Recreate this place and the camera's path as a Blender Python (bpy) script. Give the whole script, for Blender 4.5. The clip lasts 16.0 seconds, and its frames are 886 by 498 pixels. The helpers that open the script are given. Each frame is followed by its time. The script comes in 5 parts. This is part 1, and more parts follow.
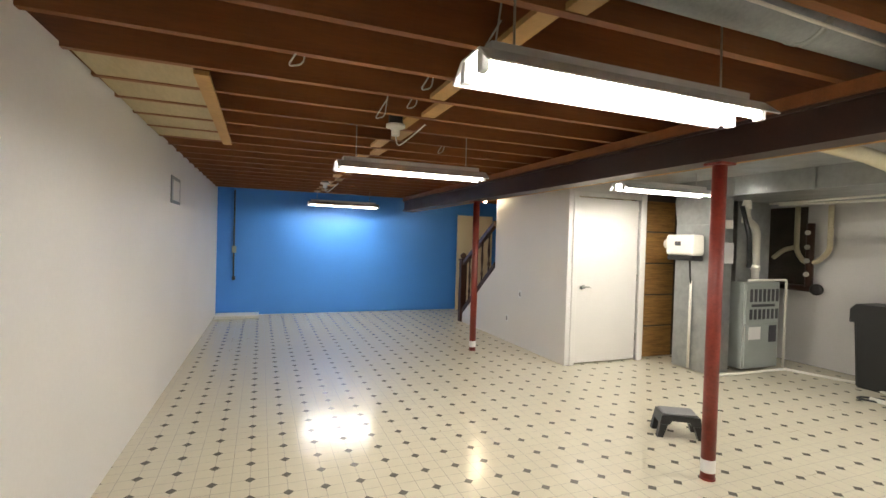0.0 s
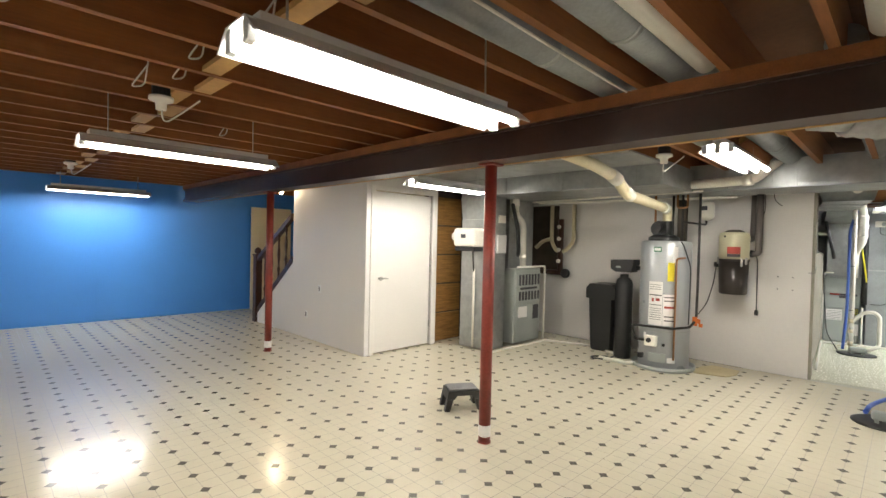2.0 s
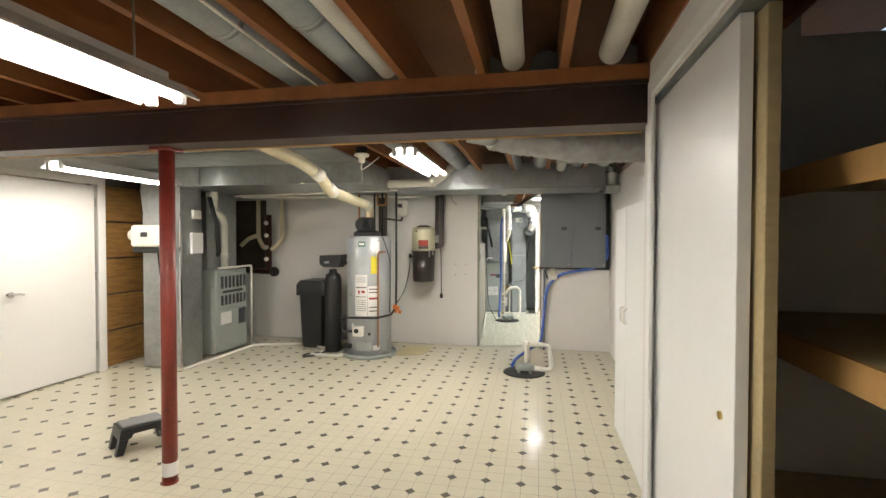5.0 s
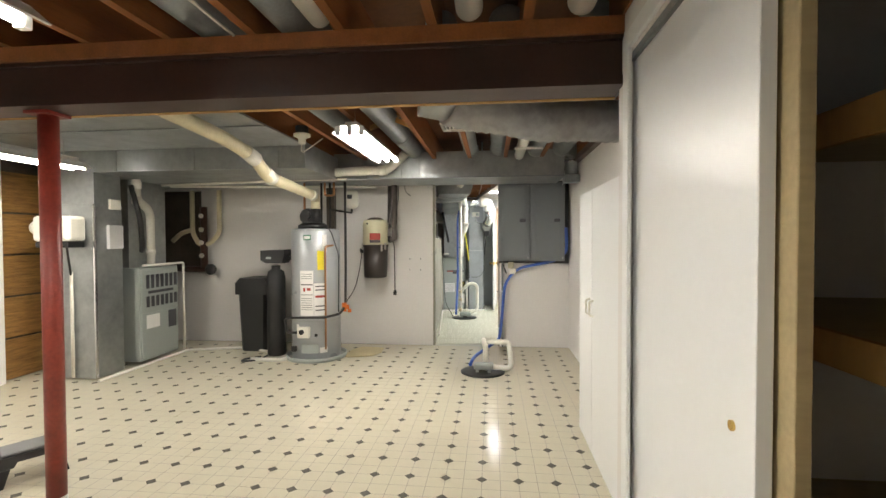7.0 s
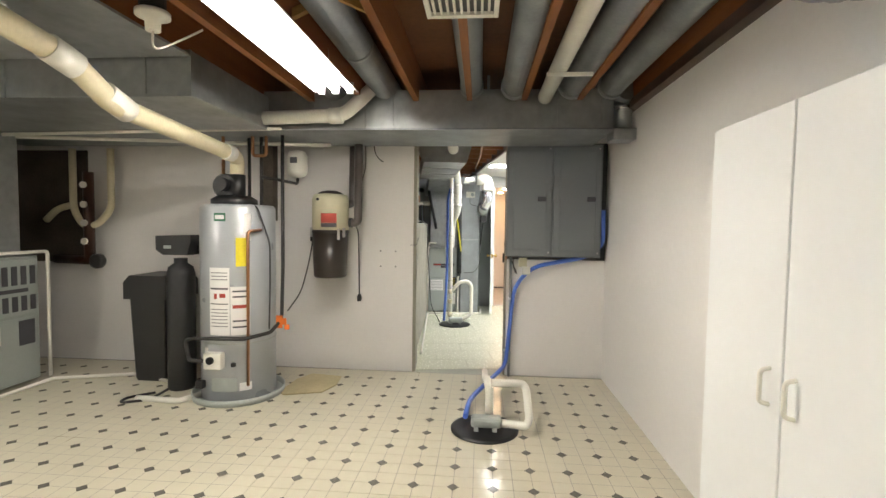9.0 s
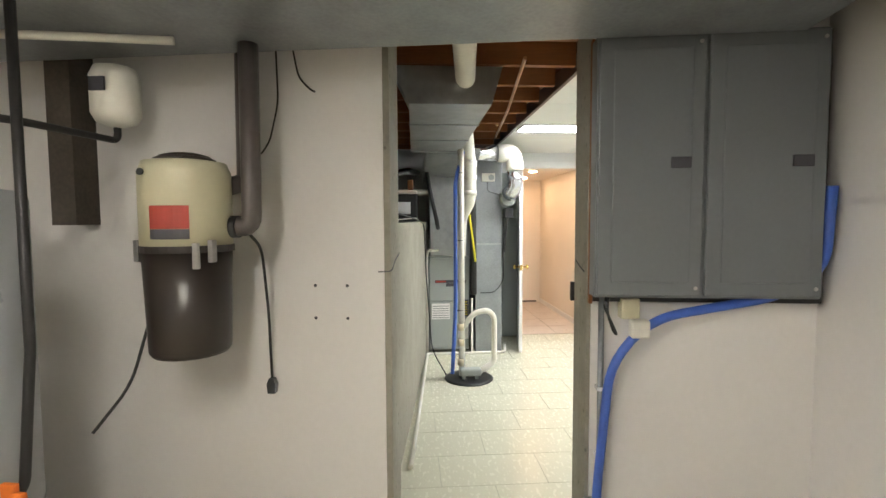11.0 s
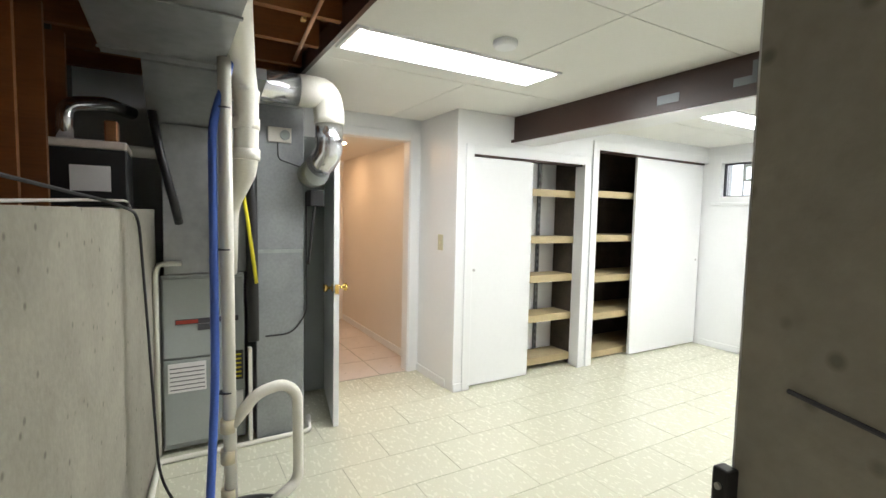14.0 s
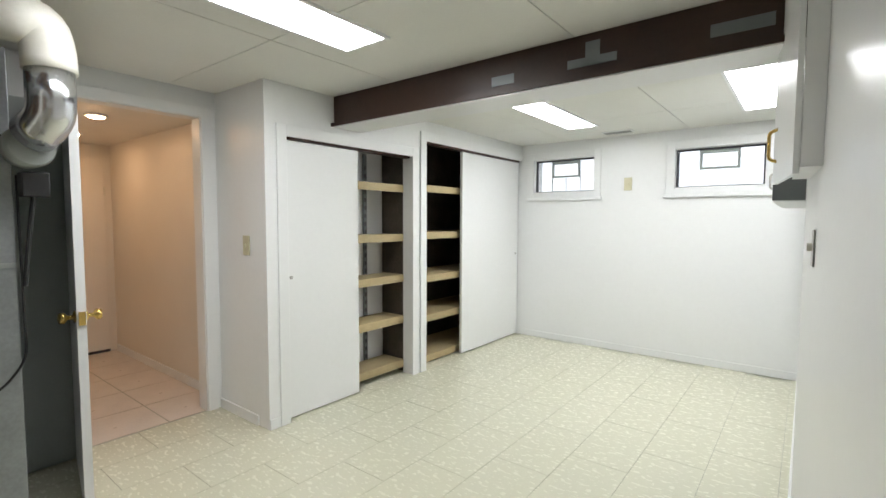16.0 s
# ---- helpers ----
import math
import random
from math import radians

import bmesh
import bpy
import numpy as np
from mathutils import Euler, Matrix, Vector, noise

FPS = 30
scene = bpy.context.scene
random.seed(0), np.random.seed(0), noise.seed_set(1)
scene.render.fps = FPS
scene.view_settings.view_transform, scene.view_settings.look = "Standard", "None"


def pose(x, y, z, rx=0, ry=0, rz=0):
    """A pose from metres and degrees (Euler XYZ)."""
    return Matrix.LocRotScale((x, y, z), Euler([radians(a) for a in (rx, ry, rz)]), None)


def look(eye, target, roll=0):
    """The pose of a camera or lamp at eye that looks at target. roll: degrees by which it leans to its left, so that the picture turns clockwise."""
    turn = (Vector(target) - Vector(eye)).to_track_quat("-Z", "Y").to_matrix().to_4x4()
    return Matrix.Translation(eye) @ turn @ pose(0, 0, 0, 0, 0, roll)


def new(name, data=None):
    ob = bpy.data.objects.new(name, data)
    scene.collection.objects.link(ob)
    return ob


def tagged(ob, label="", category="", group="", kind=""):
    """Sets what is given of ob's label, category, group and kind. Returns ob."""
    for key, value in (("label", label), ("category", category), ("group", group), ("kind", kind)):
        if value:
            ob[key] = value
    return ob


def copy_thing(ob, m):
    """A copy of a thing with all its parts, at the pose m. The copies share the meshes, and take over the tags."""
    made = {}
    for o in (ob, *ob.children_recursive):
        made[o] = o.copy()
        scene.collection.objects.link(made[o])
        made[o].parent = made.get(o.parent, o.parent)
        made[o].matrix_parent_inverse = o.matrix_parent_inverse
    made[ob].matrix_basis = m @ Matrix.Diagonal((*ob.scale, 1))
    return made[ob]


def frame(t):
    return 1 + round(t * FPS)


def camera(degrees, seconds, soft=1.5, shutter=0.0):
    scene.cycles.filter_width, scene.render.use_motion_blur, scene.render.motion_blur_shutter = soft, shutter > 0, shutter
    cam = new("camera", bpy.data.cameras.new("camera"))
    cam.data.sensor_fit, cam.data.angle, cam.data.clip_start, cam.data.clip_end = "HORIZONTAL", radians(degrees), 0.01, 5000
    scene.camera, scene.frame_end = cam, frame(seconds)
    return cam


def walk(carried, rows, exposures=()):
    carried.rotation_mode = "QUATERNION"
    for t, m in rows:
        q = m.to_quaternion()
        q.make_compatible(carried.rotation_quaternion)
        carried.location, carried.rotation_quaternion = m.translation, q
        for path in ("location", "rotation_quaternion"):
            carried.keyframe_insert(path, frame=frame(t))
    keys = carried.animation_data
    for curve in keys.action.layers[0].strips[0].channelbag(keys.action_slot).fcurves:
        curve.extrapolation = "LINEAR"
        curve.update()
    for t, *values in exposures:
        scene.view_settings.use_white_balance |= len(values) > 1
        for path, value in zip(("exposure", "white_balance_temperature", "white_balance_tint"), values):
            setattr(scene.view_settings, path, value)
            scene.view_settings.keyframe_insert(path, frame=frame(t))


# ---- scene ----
cam = camera(87.1, 16.0)
METRES, EYE, TILT, LEAN, TURN = 8.0, 1.5, 0.0, 0.0, -24.9
PATH = [
    (0, (0.11, -0.487, 1.45), (0.838, 1.376, 1.413), 1.7),
    (0.5, (0.137, -0.488, 1.449), (1.036, 1.298, 1.41), 1.8),
    (1, (0.16, -0.484, 1.448), (1.23, 1.205, 1.408), 1.7),
    (1.5, (0.185, -0.493, 1.439), (1.43, 1.072, 1.401), 1.7),
    (2, (0.193, -0.505, 1.432), (1.606, 0.91, 1.395), 1.4),
    (2.5, (0.212, -0.519, 1.434), (1.769, 0.736, 1.395), 1.1),
    (3, (0.253, -0.526, 1.436), (1.935, 0.555, 1.395), 0.7),
    (3.5, (0.294, -0.524, 1.441), (2.082, 0.372, 1.396), 0.4),
    (4, (0.319, -0.535, 1.444), (2.184, 0.185, 1.4), 0.2),
    (4.5, (0.347, -0.538, 1.447), (2.271, 0.008, 1.405), 0.0),
    (5, (0.381, -0.531, 1.451), (2.341, -0.139, 1.409), 0.1),
    (5.2, (0.395, -0.532, 1.456), (2.365, -0.19, 1.413), 0.0),
    (7.5, (1.026, -0.49, 1.363), (3.016, -0.297, 1.304), -0.1),
    (8, (1.449, -0.44, 1.365), (3.44, -0.27, 1.282), 0.3),
    (8.5, (1.905, -0.401, 1.346), (3.896, -0.235, 1.256), 0.6),
    (9, (2.446, -0.362, 1.352), (4.437, -0.202, 1.251), 0.8),
    (9.2, (2.657, -0.346, 1.361), (4.649, -0.193, 1.258), 0.7),
    (11.3, (5.05, -0.164, 1.383), (7.037, 0.021, 1.26), -0.4),
    (11.5, (5.241, -0.159, 1.383), (7.23, 0.011, 1.268), -0.5),
    (12, (5.661, -0.136, 1.38), (7.656, -0.035, 1.282), -0.8),
    (12.5, (6.008, -0.085, 1.384), (8.005, -0.148, 1.282), -0.4),
    (13, (6.251, -0.042, 1.381), (8.226, -0.333, 1.258), 0.1),
    (13.5, (6.457, -0.076, 1.354), (8.392, -0.568, 1.241), 0.7),
    (14, (6.639, -0.094, 1.369), (8.497, -0.821, 1.229), 1.2),
    (14.5, (6.798, -0.141, 1.334), (8.56, -1.078, 1.203), 1.1),
    (15, (6.97, -0.171, 1.336), (8.603, -1.317, 1.196), 1.0),
    (15.5, (7.049, -0.237, 1.329), (8.583, -1.515, 1.2), 0.5),
    (16, (7.075, -0.315, 1.326), (8.533, -1.678, 1.203), 0.2),
]
walk(cam, [(t, look(eye, target, roll)) for t, eye, target, roll in PATH], exposures=[(0, 0.0), (9.2, 0.0), (11.3, -0.1), (12.5, -0.1), (13.5, -0.55), (14.5, -0.85), (15, -1.1), (16, -1.25)])

# ---- world and light ----
scene.view_settings.exposure = 0.0
world = bpy.data.worlds.new("world")
scene.world = world
world.use_nodes = True
_sky = world.node_tree.nodes.new("ShaderNodeTexSky")
_sky.sky_type, _sky.sun_disc, _sky.sun_elevation, _sky.sun_rotation = "NISHITA", False, radians(35), radians(150)
world.node_tree.links.new(_sky.outputs[0], world.node_tree.nodes["Background"].inputs[0])
world.node_tree.nodes["Background"].inputs[1].default_value = 0.12
_sun = new("sun", bpy.data.lights.new("sun", "SUN"))
_sun.data.energy, _sun.data.angle, _sun.data.color = 1.0, radians(10), (1, 0.96, 0.9)
_sun.matrix_world = look((8, -20, 15), (8, -5, 0))

TUBE, PANEL, HALL = 88.0, 56.0, 330.0


# ---- materials ----
def mat(name, col, rough=0.5, metal=0.0, var=0.12, scale=3.0, bump=0.05, fine=60.0, col2=None, stretch=(1, 1, 1), spec=0.5, rnd=0.0):
    """A surface with large soft stains, fine grain and slight relief."""
    m = bpy.data.materials.new(name)
    m.use_nodes = True
    nt = m.node_tree
    b = nt.nodes["Principled BSDF"]
    N = nt.nodes.new
    co, mp = N("ShaderNodeTexCoord"), N("ShaderNodeMapping")
    mp.inputs["Scale"].default_value = stretch
    nt.links.new(co.outputs["Object"], mp.inputs[0])
    n1, n2 = N("ShaderNodeTexNoise"), N("ShaderNodeTexNoise")
    n1.inputs["Scale"].default_value, n1.inputs["Detail"].default_value = scale, 4
    n2.inputs["Scale"].default_value, n2.inputs["Detail"].default_value = fine, 3
    for n in (n1, n2):
        nt.links.new(mp.outputs[0], n.inputs["Vector"])
    mx, ad = N("ShaderNodeMix"), N("ShaderNodeMath")
    mx.data_type = "RGBA"
    ad.operation = "MULTIPLY_ADD"
    ad.inputs[1].default_value = 0.45
    nt.links.new(n2.outputs["Fac"], ad.inputs[0])
    sc = N("ShaderNodeMath")
    sc.operation = "MULTIPLY"
    sc.inputs[1].default_value = 0.6
    nt.links.new(n1.outputs["Fac"], sc.inputs[0])
    nt.links.new(sc.outputs[0], ad.inputs[2])
    rp = N("ShaderNodeMapRange")
    rp.inputs["From Min"].default_value, rp.inputs["From Max"].default_value = 0.3, 0.75
    nt.links.new(ad.outputs[0], rp.inputs[0])
    fac = rp.outputs[0]
    if rnd:
        oi, rm = N("ShaderNodeObjectInfo"), N("ShaderNodeMath")
        rm.operation = "MULTIPLY_ADD"
        rm.inputs[1].default_value = rnd
        nt.links.new(oi.outputs["Random"], rm.inputs[0])
        nt.links.new(fac, rm.inputs[2])
        fac = rm.outputs[0]
    nt.links.new(fac, mx.inputs[0])
    c2 = col2 or tuple(c * (1 - 2 * var) for c in col)
    mx.inputs[6].default_value = (*col, 1)
    mx.inputs[7].default_value = (*c2, 1)
    nt.links.new(mx.outputs[2], b.inputs["Base Color"])
    b.inputs["Metallic"].default_value = metal
    b.inputs["Specular IOR Level"].default_value = spec
    rr = N("ShaderNodeMapRange")
    rr.inputs["To Min"].default_value, rr.inputs["To Max"].default_value = max(0.03, rough - 0.08), min(1, rough + 0.08)
    nt.links.new(n1.outputs["Fac"], rr.inputs[0])
    nt.links.new(rr.outputs[0], b.inputs["Roughness"])
    if bump:
        bp = N("ShaderNodeBump")
        bp.inputs["Strength"].default_value, bp.inputs["Distance"].default_value = bump, 0.01
        nt.links.new(ad.outputs[0], bp.inputs["Height"])
        nt.links.new(bp.outputs[0], b.inputs["Normal"])
    return m


def glow(name, col, strength):
    m = bpy.data.materials.new(name)
    m.use_nodes = True
    b = m.node_tree.nodes["Principled BSDF"]
    b.inputs["Base Color"].default_value = (0.9, 0.9, 0.9, 1)
    b.inputs["Emission Color"].default_value = (*col, 1)
    b.inputs["Emission Strength"].default_value = strength
    return m


WHITE = mat("white wall paint", (0.78, 0.76, 0.74), 0.55, var=0.03, scale=1.2, bump=0.12, fine=40)
WHITE2 = mat("gloss white paint", (0.82, 0.83, 0.83), 0.32, var=0.02, scale=1.0, bump=0.06, fine=30)
DOORW = mat("white door paint", (0.82, 0.80, 0.77), 0.4, var=0.02, scale=2, bump=0.03)
CREAM = mat("cream door paint", (0.80, 0.70, 0.50), 0.4, var=0.03)
BLUE = mat("blue wall paint", (0.065, 0.29, 0.84), 0.45, var=0.04, scale=1.5, bump=0.12, fine=40)
CONC = mat("bare concrete", (0.34, 0.32, 0.26), 0.85, var=0.14, scale=5, bump=0.5, fine=45)
JOIST = mat("aged joist timber", (0.27, 0.095, 0.022), 0.65, var=0.2, scale=3, bump=0.15, fine=25, stretch=(0.3, 4, 4))
JOISTY = mat("aged joist timber across", (0.27, 0.095, 0.022), 0.65, var=0.2, scale=3, bump=0.15, fine=25, stretch=(4, 0.3, 4))
PINE = mat("raw pine timber", (0.52, 0.30, 0.10), 0.65, var=0.15, scale=4, bump=0.15, fine=30, stretch=(1, 1, 0.3))
# brown lowered for the shade that lamp reflectors leave overhead
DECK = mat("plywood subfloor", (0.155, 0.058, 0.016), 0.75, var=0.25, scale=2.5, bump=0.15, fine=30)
SHELFW = mat("plywood shelf", (0.50, 0.40, 0.22), 0.6, var=0.15, scale=4, bump=0.1, stretch=(1, 0.2, 1))
BEAM = mat("dark brown steel paint", (0.045, 0.018, 0.011), 0.42, var=0.2, scale=4, bump=0.08)
RED = mat("rust red post paint", (0.26, 0.035, 0.022), 0.45, var=0.25, scale=9, bump=0.2)
STEEL = mat("galvanised sheet", (0.46, 0.48, 0.48), 0.36, 0.8, var=0.16, scale=5, bump=0.06, fine=18)
STEELD = mat("dull galvanised pipe", (0.34, 0.36, 0.37), 0.45, 0.6, var=0.15, scale=6, bump=0.06)
SHINY = mat("bright flue pipe", (0.75, 0.76, 0.78), 0.2, 0.95, var=0.08, scale=8, bump=0.08)
FOIL = mat("foil wrapped flex duct", (0.40, 0.39, 0.39), 0.5, 0.3, var=0.2, scale=9, bump=0.8, fine=20)
GREYE = mat("grey enamel", (0.36, 0.39, 0.37), 0.38, 0.0, var=0.05, bump=0.04)
GREYP = mat("panel grey enamel", (0.17, 0.185, 0.195), 0.35, 0.1, var=0.05, bump=0.04)
HEATER = mat("heater grey enamel", (0.40, 0.42, 0.44), 0.3, 0.1, var=0.04, bump=0.03)
PVC = mat("white pvc", (0.80, 0.78, 0.70), 0.35, var=0.05, scale=8, bump=0.03)
PVCY = mat("aged cream pvc", (0.72, 0.64, 0.44), 0.4, var=0.1, scale=6, bump=0.03)
BLACK = mat("black plastic", (0.014, 0.014, 0.015), 0.42, var=0.15, bump=0.05)
BROWN = mat("dark brown plastic", (0.028, 0.021, 0.017), 0.35, var=0.1, bump=0.04)
BEIGE = mat("beige plastic", (0.60, 0.57, 0.40), 0.4, var=0.04, bump=0.03)
ORANGE = mat("orange tag", (0.8, 0.18, 0.02), 0.6)
REDLAB = mat("red label", (0.42, 0.05, 0.03), 0.5)
YELLOW = mat("yellow tag", (0.8, 0.68, 0.03), 0.5)
PAPER = mat("white paper label", (0.82, 0.81, 0.79), 0.6, var=0.02)
INK = mat("label ink", (0.06, 0.06, 0.07), 0.6)
GREENL = mat("green badge", (0.03, 0.16, 0.08), 0.4)
COPPER = mat("copper pipe", (0.52, 0.26, 0.13), 0.35, 0.9, var=0.15)
IRON = mat("black iron pipe", (0.035, 0.033, 0.032), 0.5, 0.4)
BRASS = mat("brass", (0.75, 0.52, 0.16), 0.22, 1.0)
NICKEL = mat("brushed nickel", (0.55, 0.54, 0.52), 0.3, 1.0)
HOSE = mat("blue hose", (0.06, 0.14, 0.55), 0.4)
WOVEN = mat("brown bamboo boards", (0.36, 0.19, 0.05), 0.6, col2=(0.10, 0.045, 0.012), scale=6, fine=30, bump=0.4, stretch=(0.6, 1, 8))
DARKWOOD = mat("dark stained wood", (0.06, 0.022, 0.012), 0.35, var=0.2, bump=0.08)
GREYRUB = mat("grey rubber tread", (0.22, 0.22, 0.22), 0.8, var=0.1, bump=0.3)
VINYL = mat("cream vinyl", (0.70, 0.65, 0.51), 0.17, var=0.04, scale=2.0, bump=0.035, fine=14)
JOINT = mat("printed vinyl joint", (0.33, 0.30, 0.23), 0.3)
DIAM = mat("grey brown diamond inset", (0.17, 0.16, 0.135), 0.24, var=0.15, scale=20)
SLATE = mat("mottled cream vinyl tile", (0.655, 0.645, 0.515), 0.26, col2=(0.615, 0.61, 0.475), scale=22, fine=70, bump=0.06, rnd=0.12, stretch=(1, 2.2, 1))
SLATEJ = mat("vinyl tile joint", (0.42, 0.42, 0.33), 0.5)
CERAM = mat("pinkish ceramic tile", (0.70, 0.62, 0.55), 0.3, var=0.08, scale=6, bump=0.03, rnd=0.2)
PEACH = mat("warm white wall paint", (0.80, 0.75, 0.68), 0.5, var=0.02, bump=0.06)
CEILT = mat("white ceiling board", (0.78, 0.78, 0.74), 0.7, var=0.03, scale=2, bump=0.08, fine=90)
# dark brown that stands for shade in closets and behind the equipment
SHADEW = mat("dark brown with shade in colour", (0.10, 0.08, 0.06), 0.8, var=0.3, scale=5)
RUG = mat("yellowed mat", (0.55, 0.47, 0.27), 0.8, var=0.15)
BROWNP = mat("brown vent pipe", (0.10, 0.085, 0.08), 0.35, var=0.1)
WIREW = mat("white cable", (0.75, 0.72, 0.65), 0.5)
GREYW = mat("shadow grey lamp sheet", (0.75, 0.75, 0.75), 0.35, 0.1, var=0.03)
GTUBE = glow("fluorescent tube", (1.0, 0.94, 0.84), TUBE)
GPANEL = glow("light panel diffuser", (0.97, 0.98, 1.0), PANEL)
GHALL = glow("warm lamp", (1.0, 0.62, 0.34), HALL)
GBULB = glow("bare bulb glass", (1.0, 0.80, 0.50), 420.0)
GSKY = glow("daylight glow sheet", (0.88, 0.93, 1.0), 4.0)
GLASS = bpy.data.materials.new("window glass")
GLASS.use_nodes = True
GLASS.node_tree.nodes["Principled BSDF"].inputs["Transmission Weight"].default_value = 1.0
GLASS.node_tree.nodes["Principled BSDF"].inputs["Roughness"].default_value = 0.12


# pits in the cut concrete
_nt = CONC.node_tree
_vo, _ra, _mu = _nt.nodes.new("ShaderNodeTexVoronoi"), _nt.nodes.new("ShaderNodeMapRange"), _nt.nodes.new("ShaderNodeMix")
_vo.inputs["Scale"].default_value = 15
_ra.inputs["From Min"].default_value, _ra.inputs["From Max"].default_value = 0.07, 0.17
_mu.data_type, _mu.blend_type = "RGBA", "MULTIPLY"
_mu.inputs[0].default_value = 0.45
_co = next(n for n in _nt.nodes if n.type == "TEX_COORD")
_old = _nt.nodes["Principled BSDF"].inputs["Base Color"].links[0].from_socket
_nt.links.new(_co.outputs["Object"], _vo.inputs["Vector"])
_nt.links.new(_vo.outputs["Distance"], _ra.inputs[0])
_nt.links.new(_old, _mu.inputs[6])
_nt.links.new(_ra.outputs[0], _mu.inputs[7])
_nt.links.new(_mu.outputs[2], _nt.nodes["Principled BSDF"].inputs["Base Color"])


# ---- mesh helpers ----
def add_box(bm, x0, y0, z0, x1, y1, z1, bev=0.0):
    r = bmesh.ops.create_cube(bm, size=1, matrix=Matrix.Translation(((x0 + x1) / 2, (y0 + y1) / 2, (z0 + z1) / 2)) @ Matrix.Diagonal((abs(x1 - x0), abs(y1 - y0), abs(z1 - z0), 1)))
    if bev:
        es = list({e for v in r["verts"] for e in v.link_edges})
        bmesh.ops.bevel(bm, geom=es, offset=bev, segments=2, affect="EDGES", profile=0.5)
    return bm


def box(x0, y0, z0, x1, y1, z1, bev=0.0):
    return add_box(bmesh.new(), x0, y0, z0, x1, y1, z1, bev)


def boxes(rows, bev=0.0):
    bm = bmesh.new()
    for r in rows:
        add_box(bm, *r, bev)
    return bm


def lathe(profile, cx, cy, seg=28, axis="z", cz=0.0):
    """A turned body; profile rows are (radius, height)."""
    bm = bmesh.new()
    rings = []
    for r, h in profile:
        ring = []
        for i in range(seg):
            a = 2 * math.pi * i / seg
            c, s = r * math.cos(a), r * math.sin(a)
            p = {"z": (cx + c, cy + s, cz + h), "x": (cx + h, cy + c, cz + s), "y": (cx + c, cy + h, cz + s)}[axis]
            ring.append(bm.verts.new(p))
        rings.append(ring)
    for a, b in zip(rings, rings[1:]):
        for i in range(seg):
            bm.faces.new((a[i], a[(i + 1) % seg], b[(i + 1) % seg], b[i]))
    bm.faces.new(rings[0][::-1])
    bm.faces.new(rings[-1])
    bmesh.ops.recalc_face_normals(bm, faces=bm.faces)
    return bm


def rounded(pts, rad):
    """The path with its bends eased over rad."""
    pts = [Vector(p) for p in pts]
    out = [pts[0]]
    for a, b, c in zip(pts, pts[1:], pts[2:]):
        d1, d2 = a - b, c - b
        k = min(rad, d1.length * 0.48, d2.length * 0.48)
        p, q = b + d1.normalized() * k, b + d2.normalized() * k
        for i in range(6):
            t = i / 5
            out.append(p * (1 - t) ** 2 + b * 2 * t * (1 - t) + q * t * t)
    return out + [pts[-1]]


def add_tube(bm, pts, r, seg=14, rad=0.06, ribs=0.0):
    path = rounded(pts, rad) if rad else [Vector(p) for p in pts]
    rings = []
    up = None
    for i, p in enumerate(path):
        d = (path[min(i + 1, len(path) - 1)] - path[max(i - 1, 0)]).normalized()
        if up is None:
            up = Vector((0, 0, 1)) if abs(d.z) < 0.9 else Vector((1, 0, 0))
        sx = d.cross(up).normalized()
        up = sx.cross(d).normalized()
        q = r * (1 + ribs * (i % 2))
        rings.append([bm.verts.new(p + sx * q * math.cos(2 * math.pi * k / seg) + up * q * math.sin(2 * math.pi * k / seg)) for k in range(seg)])
    for a, b in zip(rings, rings[1:]):
        for k in range(seg):
            bm.faces.new((a[k], a[(k + 1) % seg], b[(k + 1) % seg], b[k]))
    bm.faces.new(rings[0][::-1])
    bm.faces.new(rings[-1])
    bmesh.ops.recalc_face_normals(bm, faces=bm.faces)
    return bm


def tube(pts, r, seg=14, rad=0.06, ribs=0.0):
    return add_tube(bmesh.new(), pts, r, seg, rad, ribs)


def prism(outline, axis, a, b):
    """An outline in the two other axes, pushed from a to b along axis."""
    bm = bmesh.new()
    def at(u, v, w):
        return {"x": (w, u, v), "y": (u, w, v), "z": (u, v, w)}[axis]
    f1 = [bm.verts.new(at(u, v, a)) for u, v in outline]
    f2 = [bm.verts.new(at(u, v, b)) for u, v in outline]
    n = len(outline)
    for i in range(n):
        bm.faces.new((f1[i], f1[(i + 1) % n], f2[(i + 1) % n], f2[i]))
    bm.faces.new(f1[::-1])
    bm.faces.new(f2)
    bmesh.ops.recalc_face_normals(bm, faces=bm.faces)
    return bm


def mesh_of(name, bm, material, smooth=False):
    me = bpy.data.meshes.new(name)
    bm.to_mesh(me)
    bm.free()
    me.materials.append(material)
    if smooth:
        me.polygons.foreach_set("use_smooth", [len(p.vertices) == 4 for p in me.polygons])
        me.update()
    return me


def thing(name, label, category, group="", kind=""):
    return tagged(new(name), label, category, group, kind)


def solid(name, bm, material, label, category="", group="", kind="", smooth=False):
    """A thing that is one mesh."""
    return tagged(new(name, mesh_of(name, bm, material, smooth)), label, category, group, kind)


def part(name, bm, material, parent, label="", smooth=False):
    ob = new(name, mesh_of(name, bm, material, smooth))
    ob.parent = parent
    if label:
        ob["label"] = label
    return ob


def struct(name, bm, material, label):
    return solid(name, bm, material, label, name.split("_")[0], "", "structure")


def pieces(name, mesh, spots, parent):
    for p in spots:
        o = new(name, mesh)
        o.parent = parent
        o.location = p


